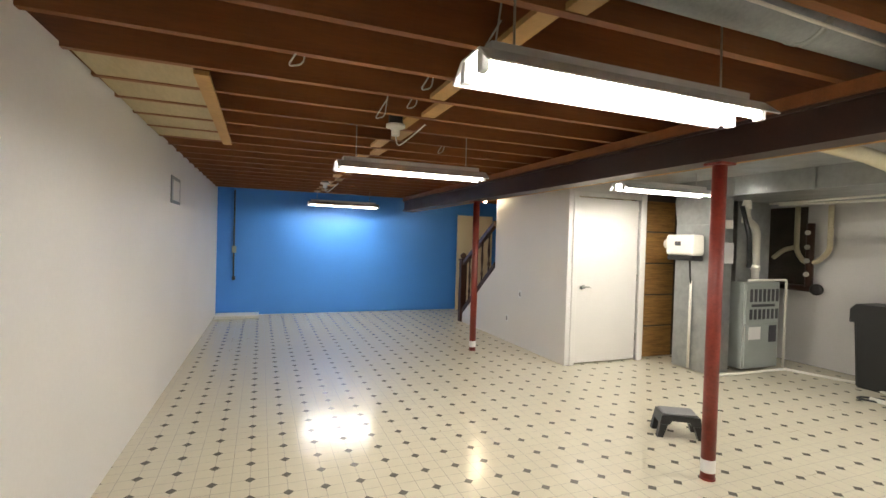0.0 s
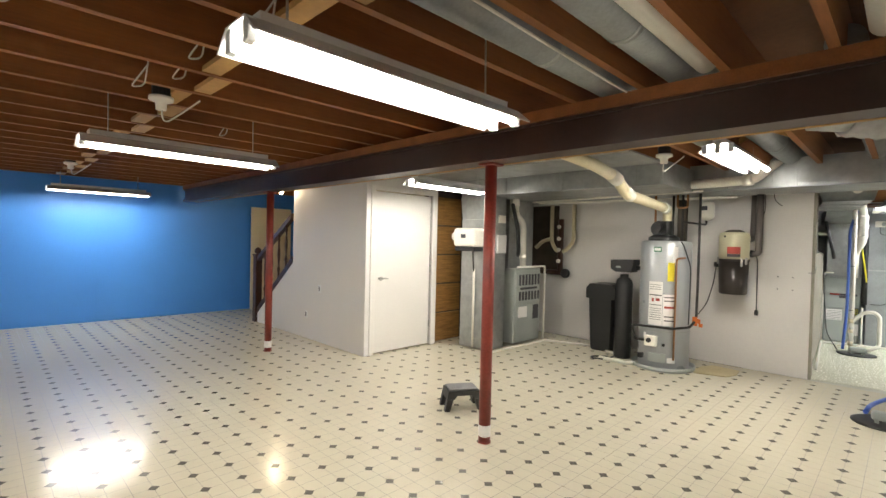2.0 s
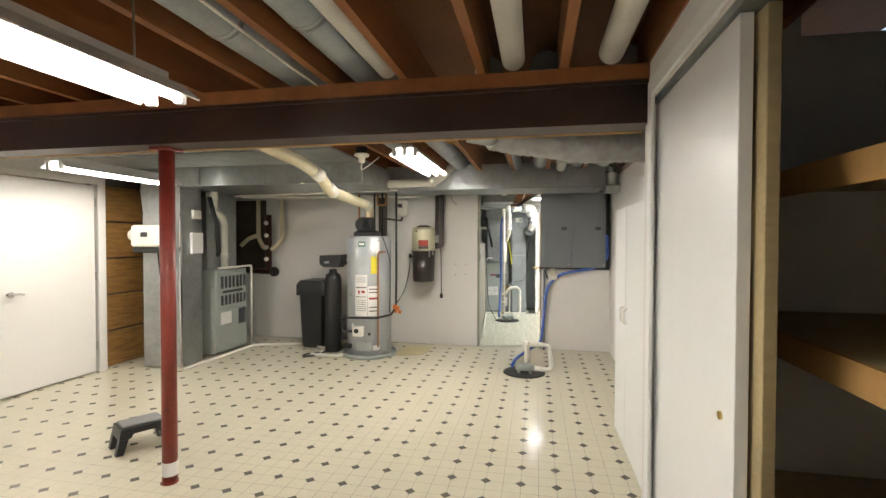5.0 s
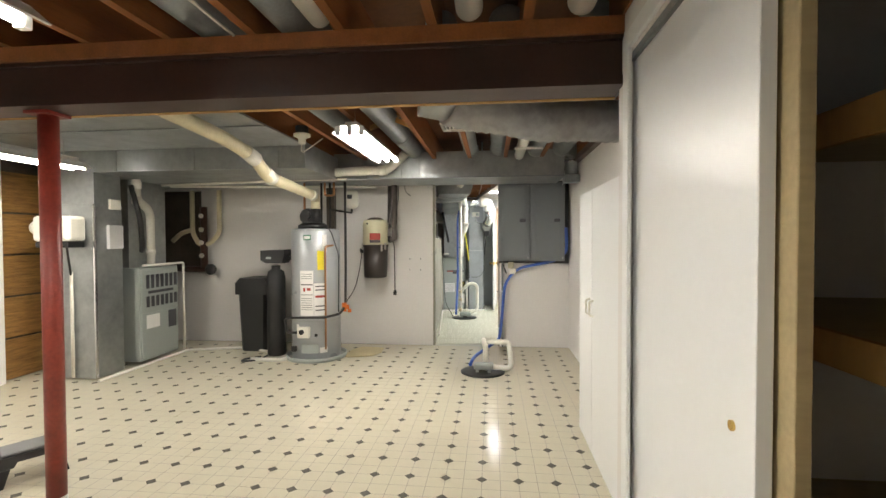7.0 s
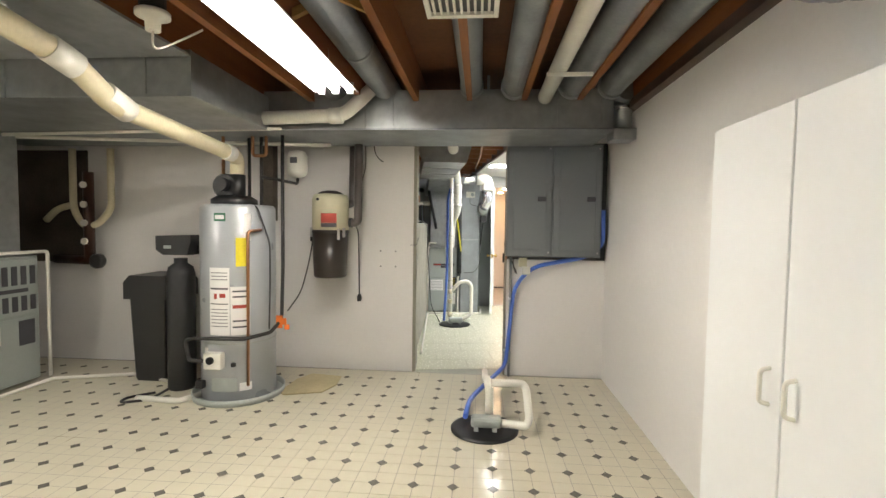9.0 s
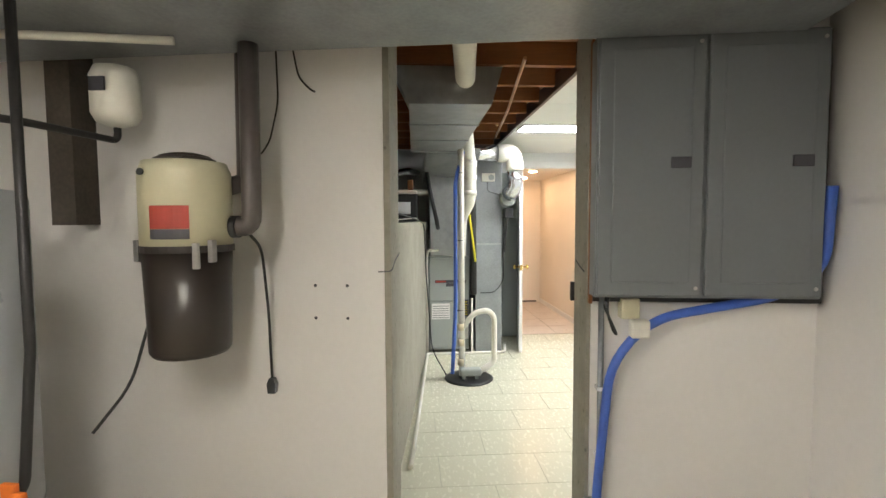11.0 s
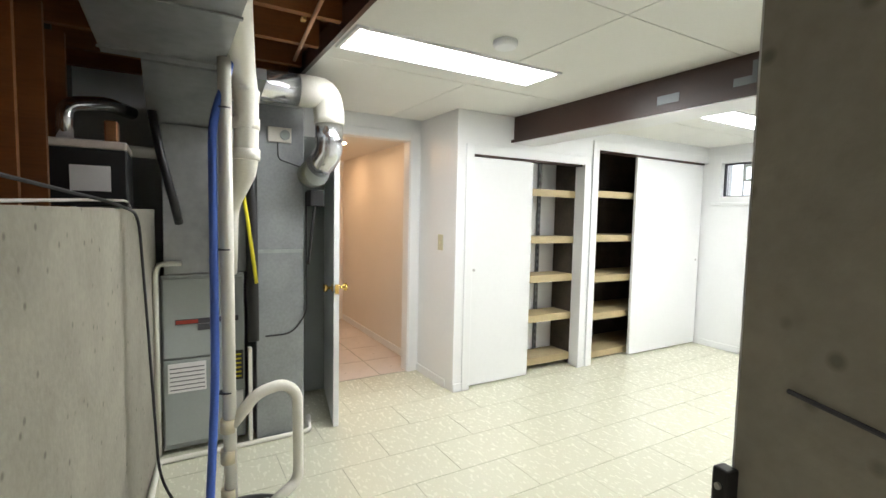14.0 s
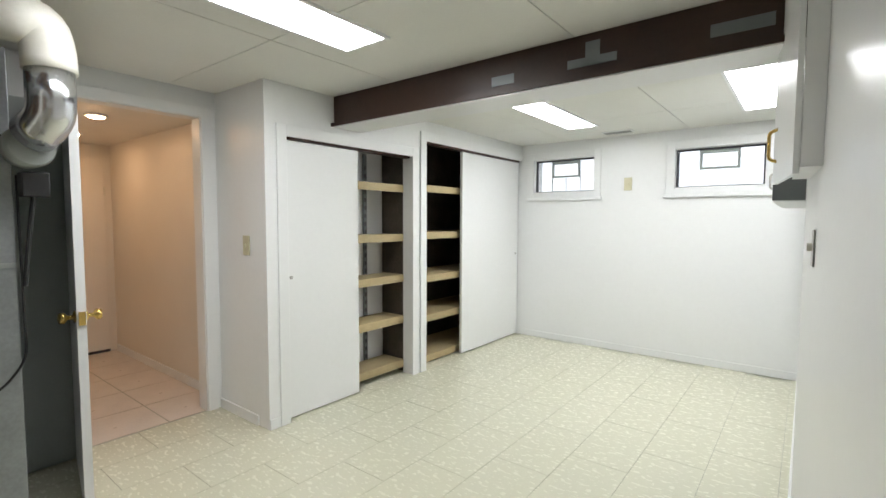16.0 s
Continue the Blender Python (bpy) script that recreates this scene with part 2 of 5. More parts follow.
# ---- shell of the main room ----
TOP, JZ = 2.49, 2.25
struct("floor", box(-1.0, -2.2, -0.2, 6.66, 8.9, -0.003), JOINT, "cream vinyl floor with small grey diamonds, glossy")
struct("wall_west", prism([(-1.05, -2.2), (-0.80, -2.2), (-0.617, 8.9), (-0.87, 8.9)], "z", 0, JZ + 0.02), WHITE, "smooth white painted basement wall")
struct("wall_north", box(-0.62, 8.65, 0, 6.9, 8.9, TOP), BLUE, "bright blue painted end wall")
# the closet's inner shade is put into this wall's dark colour
struct("wall_rear", box(-0.62, -2.2, 0, 2.7, -2.0, TOP), SHADEW, "white closet rear wall coloured dark for its shade")
struct("wall_south", box(2.7, -1.66, 0, 6.66, -1.46, TOP), WHITE, "white painted side wall of the utility area")
struct("wall_sill_south", box(2.9, -1.458, 2.2, 6.66, -1.40, 2.26), DARKWOOD, "dark timber plate along the top of the wall")
struct("wall_east", boxes([(6.66, 0.25, 0, 6.98, 8.65, 2.32), (6.66, -1.66, 0, 6.98, -0.602, 2.32)]), WHITE, "white painted concrete wall with a cut opening")
struct("wall_east_reveal_north", prism([(6.662, 0.2495), (6.662, 0.222), (6.95, 0.242), (6.978, 0.2495)], "z", 0, 2.32), CONC, "bare cut concrete edge of the opening")
struct("wall_east_reveal_south", prism([(6.664, -0.6005), (6.664, -0.585), (6.80, -0.583), (6.995, -0.596), (6.995, -0.66), (6.984, -0.66), (6.984, -0.6005)], "z", 0, 2.32), CONC, "bare cut concrete edge of the opening")
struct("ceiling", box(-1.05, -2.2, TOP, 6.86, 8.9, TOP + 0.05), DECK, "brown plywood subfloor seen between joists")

# joists run across the beam
jm = mesh_of("joist", box(-0.86, -0.02, JZ, 2.66, 0.02, TOP), JOIST)
jn = mesh_of("joist", box(2.66, -0.02, JZ, 6.66, 0.02, TOP), JOIST)
for k in range(-4, 23):
    y = 0.122 + 0.388 * k
    if y < 8.6:
        tagged(new("joist", jm), "long brown timber ceiling joist with pale lower edge", "joist", "ceiling joists", "structure").location = (0, y, 0)
        tagged(new("joist", jn), "long brown timber ceiling joist beside ducts", "joist", "ceiling joists", "structure").location = (0, y, 0)
for k in range(0, 21):
    y = 0.122 + 0.388 * k
    x = 1.02 + (0.05 if k % 2 else -0.03)
    solid("blocking", box(x, y + 0.02, JZ + 0.005, x + 0.09, y + 0.368, JZ + 0.03), PINE, "short pale timber strip nailed across the joists", "strip", "joist blocking")
for k in range(5, 10):
    y = 0.122 + 0.388 * k
    solid("blocking", box(-0.7, y + 0.022, JZ + 0.004, -0.22, y + 0.366, JZ + 0.022), SHELFW, "pale board between the joists by the wall", "board", "boards by the wall")
solid("blocking", box(-0.215, 2.1, JZ - 0.024, -0.145, 4.0, JZ - 0.001), PINE, "pale timber strip along boards", "strip")

# steel beam with timber plate
beam = thing("steel_beam", "dark brown painted steel beam with timber plate on top", "beam", "", "structure")
part("flange", box(2.655, -1.04, 2.045, 2.835, 8.2, 2.062), BEAM, beam)
part("flange", box(2.655, -1.04, 2.205, 2.835, 8.2, 2.222), BEAM, beam)
part("web", box(2.675, -1.04, 2.062, 2.815, 8.2, 2.205), BEAM, beam)
part("plate", box(2.64, -1.04, 2.223, 2.85, 8.2, 2.289), JOIST, beam, "brown timber plate")
part("strip", box(2.823, -1.04, 2.018, 2.847, 8.2, 2.044), PINE, beam, "pale timber edge strip")
part("sole", box(2.645, -1.04, 2.022, 2.822, 8.2, 2.044), BEAM, beam)

beam.location.z = -0.04


def post(y, label):
    p = thing("steel_post", label, "post", "steel posts", "structure")
    part("shaft", lathe([(0.042, 0.012), (0.042, 1.965)], 2.757, y), RED, p, smooth=True)
    part("base_plate", lathe([(0.046, 0.0015), (0.046, 0.012)], 2.757, y), RED, p)
    part("head_plate", box(2.69, y - 0.06, 1.965, 2.82, y + 0.06, 1.98), RED, p)
    part("tag", lathe([(0.0435, 0.05), (0.0435, 0.13)], 2.757, y), PAPER, p, "worn paper tag")


post(1.60, "rust red steel post with worn paint and tag")
post(5.11, "rust red steel post near the stairs")

# ---- stair block ----
struct("wall_stair", boxes([(3.5, 4.22, 0, 3.62, 5.95, 2.32)]), WHITE, "white painted wall beside the stairs")
struct("wall_door", boxes([(3.5, 4.22 - 0.1, 0, 3.60, 4.22, 2.32), (4.61, 4.12, 0, 4.69, 4.22, 2.32), (3.60, 4.12, 2.04, 4.61, 4.22, 2.32)]), WHITE, "white wall round the storage door")
door = thing("door_1", "plain white flush door with lever handle, closed", "door", "", "structure")
part("leaf", box(3.635, 4.14, 0.015, 4.575, 4.175, 2.02, 0.004), DOORW, door)
part("casing", boxes([(3.56, 4.10, 0, 3.625, 4.119, 2.085), (4.585, 4.10, 0, 4.65, 4.119, 2.085), (3.625, 4.10, 2.03, 4.585, 4.119, 2.085)], 0.004), DOORW, door)
hd = part("handle", lathe([(0.027, 0), (0.027, 0.012), (0.011, 0.014), (0.011, 0.05)], 3.72, 4.09, 20, "y", 0.94), NICKEL, door, "brushed lever handle", True)
part("lever", tube([(3.72, 4.093, 0.94), (3.78, 4.09, 0.945), (3.83, 4.092, 0.935)], 0.009), NICKEL, hd, "", True)
for z in (0.25, 1.0, 1.8):
    part("hinge", lathe([(0.008, 0), (0.008, 0.09)], 4.578, 4.134, 10, "z", z), NICKEL, door)

skirt = prism([(5.95, 0.0), (7.22, 0.0), (7.22, 0.10), (5.95, 1.05)], "x", 3.5, 3.54)
struct("wall_stair_skirt", skirt, WHITE, "white triangular panel below the stair rail")
stairs = thing("stairs", "dark wooden basement stairs with turned balusters", "stairs", "", "structure")
part("stringer", prism([(7.30, 0.0), (7.30, 0.13), (5.95, 1.14), (5.95, 1.05), (7.23, 0.09), (7.23, 0.0)], "x", 3.485, 3.545), DARKWOOD, stairs)
for i in range(6):
    part("tread", box(3.55, 7.22 - 0.26 * i - 0.28, 0.18 * (i + 1) - 0.04, 4.45, 7.22 - 0.26 * i, 0.18 * (i + 1), 0.006), DARKWOOD, stairs)
    part("riser", box(3.55, 7.20 - 0.26 * i - 0.02, 0.18 * i, 4.45, 7.20 - 0.26 * i, 0.18 * (i + 1) - 0.042), WHITE, stairs)
part("handrail", prism([(7.15, 1.02), (7.15, 1.09), (6.0, 1.78), (6.0, 1.70)], "x", 3.48, 3.55), DARKWOOD, stairs)
part("newel", boxes([(3.46, 7.15, 0.0, 3.57, 7.26, 1.10), (3.45, 7.14, 1.10, 3.58, 7.27, 1.13)], 0.006), DARKWOOD, stairs)
part("newel_ball", lathe([(0.02, 0), (0.045, 0.02), (0.055, 0.055), (0.045, 0.09), (0.01, 0.115)], 3.515, 7.205, 20, "z", 1.125), DARKWOOD, stairs, "", True)
for y in (6.92, 6.68, 6.44, 6.20):
    zb = 0.13 + (7.30 - y) * 0.75
    zt = 1.04 + (7.15 - y) * 0.6
    h = zt - zb
    part("baluster", lathe([(0.016, 0), (0.016, 0.15 * h), (0.024, 0.2 * h), (0.012, 0.3 * h), (0.022, 0.55 * h), (0.012, 0.8 * h), (0.018, 0.86 * h), (0.018, h)], 3.515, y, 12, "z", zb), DARKWOOD, stairs, "", True)
struct("wall_stair_back", box(4.46, 4.3, 0, 4.6, 7.2, TOP), CREAM, "cream wall at the far side of the stairs")
d2 = thing("door_2", "cream six panel door standing ajar by the blue wall", "door", "", "structure")
part("leaf", box(3.90, 8.40, 0.012, 4.70, 8.44, 1.98, 0.004), CREAM, d2)
for xa, xb in ((4.03, 4.27), (4.36, 4.60)):
    for za, zb in ((0.2, 0.75), (0.92, 1.5), (1.62, 1.85)):
        part("panel", box(xa, 8.392, za, xb, 8.399, zb, 0.003), CREAM, d2)
part("knob", lathe([(0.022, 0), (0.012, 0.012), (0.028, 0.04), (0.02, 0.06)], 3.98, 8.34, 16, "y", 0.9), NICKEL, d2, "", True)
bulb = thing("bulb_lamp", "bare glowing bulb in a ceiling socket", "lamp")
part("socket", lathe([(0.05, 0.05), (0.05, 0.08), (0.02, 0.082), (0.02, 0.388)], 3.42, 6.2, 16, "z", 2.1), PVC, bulb)
part("bulb", lathe([(0.012, 0.05), (0.03, 0.03), (0.032, 0.0), (0.012, -0.03)], 3.42, 6.2, 16, "z", 2.1), GBULB, bulb, "glowing bulb", True)
for y, z, s in ((5.17, 0.73, 0.055), (5.52, 0.34, 0.05)):
    o = thing("outlet", "small grey wall plate with socket", "outlet", "wall outlets")
    part("plate", box(3.493, y - 0.035, z - s, 3.4995, y + 0.035, z + s, 0.002), WHITE2, o)
    part("socket", box(3.490, y - 0.014, z - 0.03, 3.4932, y + 0.014, z + 0.03), GREYRUB, o)

# bamboo boards beside the furnace
for i in range(5):
    solid("bamboo_board", box(4.70, 4.19, 0.01 + i * 0.41, 5.25, 4.215, 0.40 + i * 0.41, 0.004), WOVEN, "brown woven bamboo board on the wall", "board", "bamboo boards")
# shaded space behind the furnace, painted as a dark wall
struct("wall_furnace_back", box(4.70, 4.23, 0, 6.66, 4.35, TOP), SHADEW, "wall behind the furnace, shade put into its colour")

# ---- wall fittings in the main room ----
wn = thing("window_1", "small dark basement vent window in the wall", "window", "", "structure")
part("frame", boxes([(-0.698, 4.52, 1.73, -0.680, 5.02, 1.76), (-0.698, 4.52, 1.96, -0.680, 5.02, 1.99), (-0.698, 4.52, 1.76, -0.680, 4.55, 1.96), (-0.698, 4.99, 1.76, -0.680, 5.02, 1.96)]), GREYP, wn)
part("pane", box(-0.6945, 4.55, 1.76, -0.687, 4.99, 1.96), GREYE, wn)
cd = thing("conduit", "dark conduit with a box and cord on blue wall", "conduit")
part("pipe", tube([(-0.34, 8.63, 2.24), (-0.34, 8.63, 0.66)], 0.014, 10, 0), IRON, cd)
part("box", box(-0.37, 8.60, 1.12, -0.30, 8.645, 1.24, 0.005), GREYE, cd)
part("plug", box(-0.36, 8.61, 0.63, -0.31, 8.645, 0.70, 0.006), BLACK, cd)
solid("white_ledge", box(-0.6, 8.2, 0.001, 0.1, 8.6, 0.05, 0.01), PVC, "white foam strip lying by the wall", "strip")


def shop_light(x0, x1, y, z, label, tubes=2):
    """A twin tube shop light hung by chains under the joists."""
    s = thing("shop_light", label, "lamp", "shop lights")
    w = 0.085
    part("reflector", prism([(y - 0.13, z), (y - w + 0.02, z + 0.055), (y + w - 0.02, z + 0.055), (y + 0.13, z), (y + 0.125, z - 0.004), (y + w - 0.025, z + 0.049), (y - w + 0.025, z + 0.049), (y - 0.125, z - 0.004)], "x", x0, x1), GREYW, s)
    part("ballast_box", box(x0 + 0.05, y - 0.045, z + 0.056, x1 - 0.05, y + 0.045, z + 0.09, 0.004), GREYW, s)
    for yy in ((-0.06, 0.06) if tubes == 2 else (-0.085, 0.0, 0.085)):
        part("tube", lathe([(0.016, 0.03), (0.017, 0.035), (0.017, x1 - x0 - 0.035), (0.016, x1 - x0 - 0.03)], x0, y + yy, 14, "x", z + 0.008), GTUBE, s, "glowing tube", True)
        for xe in (x0 + 0.004, x1 - 0.03):
            part("tube_holder", box(xe, y + yy - 0.018, z - 0.016, xe + 0.026, y + yy + 0.018, z + 0.05, 0.004), WHITE2, s)
    for xe in (x0 + 0.15, x1 - 0.15):
        part("chain", tube([(xe, y, z + 0.088), (xe, y + 0.01, TOP)], 0.004, 6, 0), NICKEL, s)
    return s


shop_light(0.68, 1.88, 0.80, 1.955, "white twin tube shop light hanging on chains, lit")
shop_light(0.61, 1.81, 3.02, 1.96, "white twin tube shop light hanging, lit")
shop_light(0.85, 2.07, 7.85, 2.0, "white shop light close to the blue wall, lit")
shop_light(3.93, 5.15, 0.49, 2.12, "white shop light under the utility ceiling, lit", 3)
shop_light(3.32, 4.5, 3.12, 2.0, "white shop light before the furnace, lit")


def lamp_holder(x, y, z, cord):
    l = thing("lamp_holder", "white ceramic lamp holder with hanging cord", "lamp holder", "lamp holders")
    part("box", lathe([(0.05, 0.03), (0.05, 0.09)], x, y, 16, "z", z), IRON, l)
    part("holder", lathe([(0.028, -0.045), (0.03, -0.005), (0.065, 0.01), (0.065, 0.03)], x, y, 20, "z", z), PVC, l, "", True)
    part("cord", tube([(x, y, z - 0.03), (x + 0.02, y + 0.02, z - 0.12), (x + 0.1, y - 0.04, z - 0.05), (x + 0.18, y - 0.1, z + 0.03)], 0.005, 8, 0.08), WIREW, l)


lamp_holder(0.95, 2.62, 2.2, 0)
lamp_holder(0.95, 6.4, 2.2, 0)
lamp_holder(4.28, 0.98, 2.17, 0)
for x, y in ((1.0, 1.2), (0.93, 1.75), (0.96, 2.1), (0.85, 2.4), (1.6, 3.3), (0.3, 1.7)):
    solid("cable_stub", tube([(x, y, TOP), (x - 0.03, y + 0.01, JZ - 0.03), (x - 0.10, y - 0.02, JZ - 0.06), (x - 0.02, y - 0.02, JZ + 0.08)], 0.004, 6, 0.03), WIREW, "loose white cable end hanging from joists", "cable", "loose cables")
solid("cable", tube([(0.9, 0.54, 2.242), (1.5, 0.55, 2.238), (2.1, 0.56, 2.232), (2.62, 0.58, 2.24)], 0.006, 8, 0.3), WIREW, "long white cable stapled under the joists", "cable")
solid("cable", tube([(2.62, -0.24, 2.44), (1.9, -0.26, 2.3), (1.2, -0.22, 2.42)], 0.007, 8, 0.3), WIREW, "thin white cable between the joists", "cable")

# pipes and ducts in the joist bays
for y, xa, r, m, nm, lb in ((0.355, -0.8, 0.095, STEELD, "round_duct", "dull grey round duct between joists"), (0.72, -0.8, 0.10, STEELD, "round_duct", "dull grey round duct between joists"),
                            (0.20, -0.8, 0.05, PVC, "pvc_drain_pipe", "white plastic drain pipe between joists"), (-0.42, -0.8, 0.055, PVC, "pvc_drain_pipe", "white plastic drain pipe along the joist"), (-0.86, -0.8, 0.055, PVC, "pvc_drain_pipe", "white plastic drain pipe by the closet")):
    if nm == "round_duct":
        p = thing(nm, lb, "duct", "joist ducts")
        part("pipe", tube([(-0.3, y, 2.36), (6.3, y, 2.36)], r, 20, 0), m, p, "", True)
        for x in (0.55, 2.05, 3.55, 5.05):
            part("joint_band", tube([(x, y, 2.36), (x + 0.035, y, 2.36)], r * 1.035, 20, 0), STEEL, p, "", True)
    else:
        p = thing(nm, lb, "pipe", "drain pipes")
        part("pipe", tube([(-0.5, y, 2.30), (2.62, y, 2.30)], r, 18, 0), m, p, "", True)
        part("coupling", tube([(1.55, y, 2.30), (1.68, y, 2.30)], r * 1.15, 18, 0), m, p, "", True)
for y in (-0.28, -0.58, -0.98, -1.25):
    d = thing("round_duct", "grey round branch duct running to the main trunk", "duct", "branch ducts")
    r = 0.075 if y == -0.28 else 0.085
    part("pipe", tube([(2.86, y, 2.34), (5.95, y, 2.34)], r, 20, 0), STEELD, d, "", True)
    part("collar", tube([(5.78, y, 2.34), (5.83, y, 2.34)], r * 1.12, 20, 0), STEEL, d, "", True)
p = thing("pvc_drain_pipe", "white plastic drain pipe under utility ceiling", "pipe")
part("pipe", tube([(3.3, -0.80, 2.30), (6.0, -0.80, 2.27)], 0.05, 18, 0), PVC, p, "", True)
part("strap", boxes([(5.18, -0.98, 2.21, 5.2, -0.72, 2.23)]), PVC, p)
flex = thing("flex_duct", "wrinkled grey foil flexible duct near the closet", "duct")
fp = [Vector((3.84, -1.43, 2.13)).lerp(Vector((3.46, -0.25, 2.17)), i / 44) + Vector((0.03 * math.sin(i * 0.35), 0, -0.05 * math.sin(i / 44 * math.pi))) for i in range(45)]
part("sleeve", tube(fp, 0.125, 24, 0, 0.07), FOIL, flex, "", True)
part("collar", tube([(3.48, -0.30, 2.17), (3.42, -0.10, 2.20)], 0.115, 24, 0), STEEL, flex, "", True)
elb = thing("duct_elbow", "galvanised round duct elbow dropping to the trunk", "duct")
part("drop", tube([(5.86, -1.37, 2.32), (5.97, -1.37, 2.30), (5.97, -1.37, 2.05)], 0.07, 20, 0.1), STEEL, elb, "", True)
part("collar", lathe([(0.078, 0), (0.078, 0.03)], 5.97, -1.37, 20, "z", 2.2), SHINY, elb, "", True)
part("boot", box(5.88, -1.45, 1.98, 6.06, -1.29, 2.06, 0.006), STEEL, elb)
g = thing("ceiling_register", "white slotted air register between joists", "vent")
part("frame", boxes([(4.2, -0.42, 2.225, 4.46, -0.40, 2.245), (4.2, -0.14, 2.225, 4.46, -0.12, 2.245), (4.2, -0.40, 2.225, 4.23, -0.14, 2.245), (4.43, -0.40, 2.225, 4.46, -0.14, 2.245)], 0.003), PVC, g)
part("backing", box(4.23, -0.40, 2.241, 4.43, -0.14, 2.245), BLACK, g)
for i in range(9):
    part("slat", box(4.235, -0.385 + 0.028 * i, 2.228, 4.425, -0.375 + 0.028 * i, 2.240), PVC, g)

trunk = thing("supply_trunk", "long galvanised supply trunk along the wall", "duct")
part("body", box(5.85, -1.28, 2.05, 6.45, 3.85, 2.33, 0.004), STEEL, trunk)
for y in (-0.9, -0.3, 0.3, 0.9, 1.5, 2.4):
    part("seam", box(5.838, y - 0.012, 2.046, 5.849, y + 0.012, 2.334), STEEL, trunk)
part("bottom_flange", box(5.80, -1.28, 2.035, 6.5, 3.85, 2.046), STEELD, trunk)
for y in (-1.2, -0.4, 0.5):
    part("hanger", box(5.825, y - 0.01, 2.04, 5.836, y + 0.01, 2.42), STEEL, trunk)
ret = thing("return_duct", "wide galvanised return duct box above the furnace", "duct")
part("body", box(4.88, 1.20, 2.03, 5.79, 3.85, 2.27, 0.004), STEEL, ret)
part("panning", box(2.87, 1.20, 2.232, 4.86, 3.9, 2.246), STEEL, ret)
for y in (1.21, 1.47, 2.3, 3.1):
    part("seam", box(4.868, y - 0.01, 2.026, 4.879, y + 0.01, 2.272), STEEL, ret)
part("end_seam", boxes([(4.868, 1.21, 2.255, 4.879, 1.47, 2.272), (4.868, 1.22, 2.026, 4.879, 1.46, 2.04)]), STEEL, ret)
for x in (3.4, 4.1):
    part("seam", box(x - 0.01, 1.2, 2.222, x + 0.01, 3.9, 2.231), STEEL, ret)

# cross bracing between joists
br = thing("cross_bridging", "crossed wooden strips bracing two joists", "brace")
part("strip", prism([(0.14, 2.26), (0.14, 2.30), (0.50, 2.46), (0.50, 2.42)], "x", 4.45, 4.48), PINE, br)
part("strip", prism([(0.14, 2.42), (0.14, 2.46), (0.50, 2.30), (0.50, 2.26)], "x", 4.50, 4.53), PINE, br)
for sx in (3.2, 3.9):
    b3 = thing("cross_bridging", "crossed wooden strips bracing two joists", "brace")
    part("strip", prism([(4.14, 2.26), (4.14, 2.30), (4.50, 2.46), (4.50, 2.42)], "x", sx, sx + 0.03), PINE, b3)
    part("strip", prism([(4.14, 2.42), (4.14, 2.46), (4.50, 2.30), (4.50, 2.26)], "x", sx + 0.05, sx + 0.08), PINE, b3)

vp = thing("vent_pipe", "large cream plastic vent pipe from the water heater", "pipe")
part("pipe", tube([(2.9, 1.46, 2.19), (4.0, 1.46, 2.12), (4.36, 1.43, 2.05), (4.62, 1.44, 1.92), (5.86, 1.50, 1.86), (5.93, 1.52, 1.83), (5.93, 1.52, 1.66)], 0.052, 20, 0.07), PVCY, vp, "", True)
for a, b in (((4.27, 1.44, 2.07), (4.40, 1.43, 2.03)), ((4.56, 1.44, 1.96), (4.72, 1.445, 1.91)), ((5.70, 1.493, 1.867), (5.80, 1.497, 1.863))):
    part("coupling", tube([a, b], 0.060, 20, 0), PVC, vp, "", True)
vp2 = thing("pvc_vent_pipe", "white plastic pipe running under the trunk", "pipe")
part("pipe", tube([(5.72, 1.35, 2.10), (5.72, 0.62, 2.12), (5.72, 0.42, 2.30)], 0.048, 18, 0.08), PVC, vp2, "", True)
part("coupling", tube([(5.72, 0.72, 2.117), (5.72, 0.63, 2.119)], 0.056, 18, 0), PVC, vp2, "", True)
solid("condensate_pipe", tube([(6.3, 0.9, 2.01), (6.2, 1.2, 2.0), (5.78, 3.2, 1.985)], 0.014, 10, 0.1), PVC, "thin white condensate pipe under the trunk", "pipe", "", "", True)
solid("condensate_pipe", tube([(5.77, 1.1, 2.04), (5.77, 3.3, 2.0)], 0.013, 10, 0.1), PVC, "thin white condensate pipe along the duct", "pipe", "", "", True)

# ---- furnace group ----
rp = thing("return_plenum", "tall galvanised return plenum standing on the floor", "duct")
part("body", box(4.87, 3.34, 0.012, 5.22, 3.82, 1.72, 0.004), STEEL, rp)
part("upper", prism([(3.34, 1.721), (3.82, 1.721), (3.86, 2.029), (3.34, 2.029)], "x", 4.88, 5.21), STEEL, rp)
part("seam", box(4.858, 3.335, 1.70, 5.225, 3.345, 1.72), STEEL, rp)
part("seam", box(4.858, 3.36, 1.28, 4.869, 3.80, 1.295), STEEL, rp)
part("corner_bead", box(4.860, 3.325, 0.012, 4.885, 3.339, 1.7), SHINY, rp)
part("control_box", box(5.02, 3.305, 1.28, 5.2, 3.339, 1.52, 0.006), GREYW, rp)
part("dial", box(5.05, 3.31, 1.68, 5.18, 3.339, 1.78, 0.004), PVC, rp)
hu = thing("humidifier", "white drum humidifier mounted on the plenum", "humidifier")
part("body", box(4.66, 3.40, 1.36, 4.857, 3.78, 1.60, 0.03), PVC, hu)
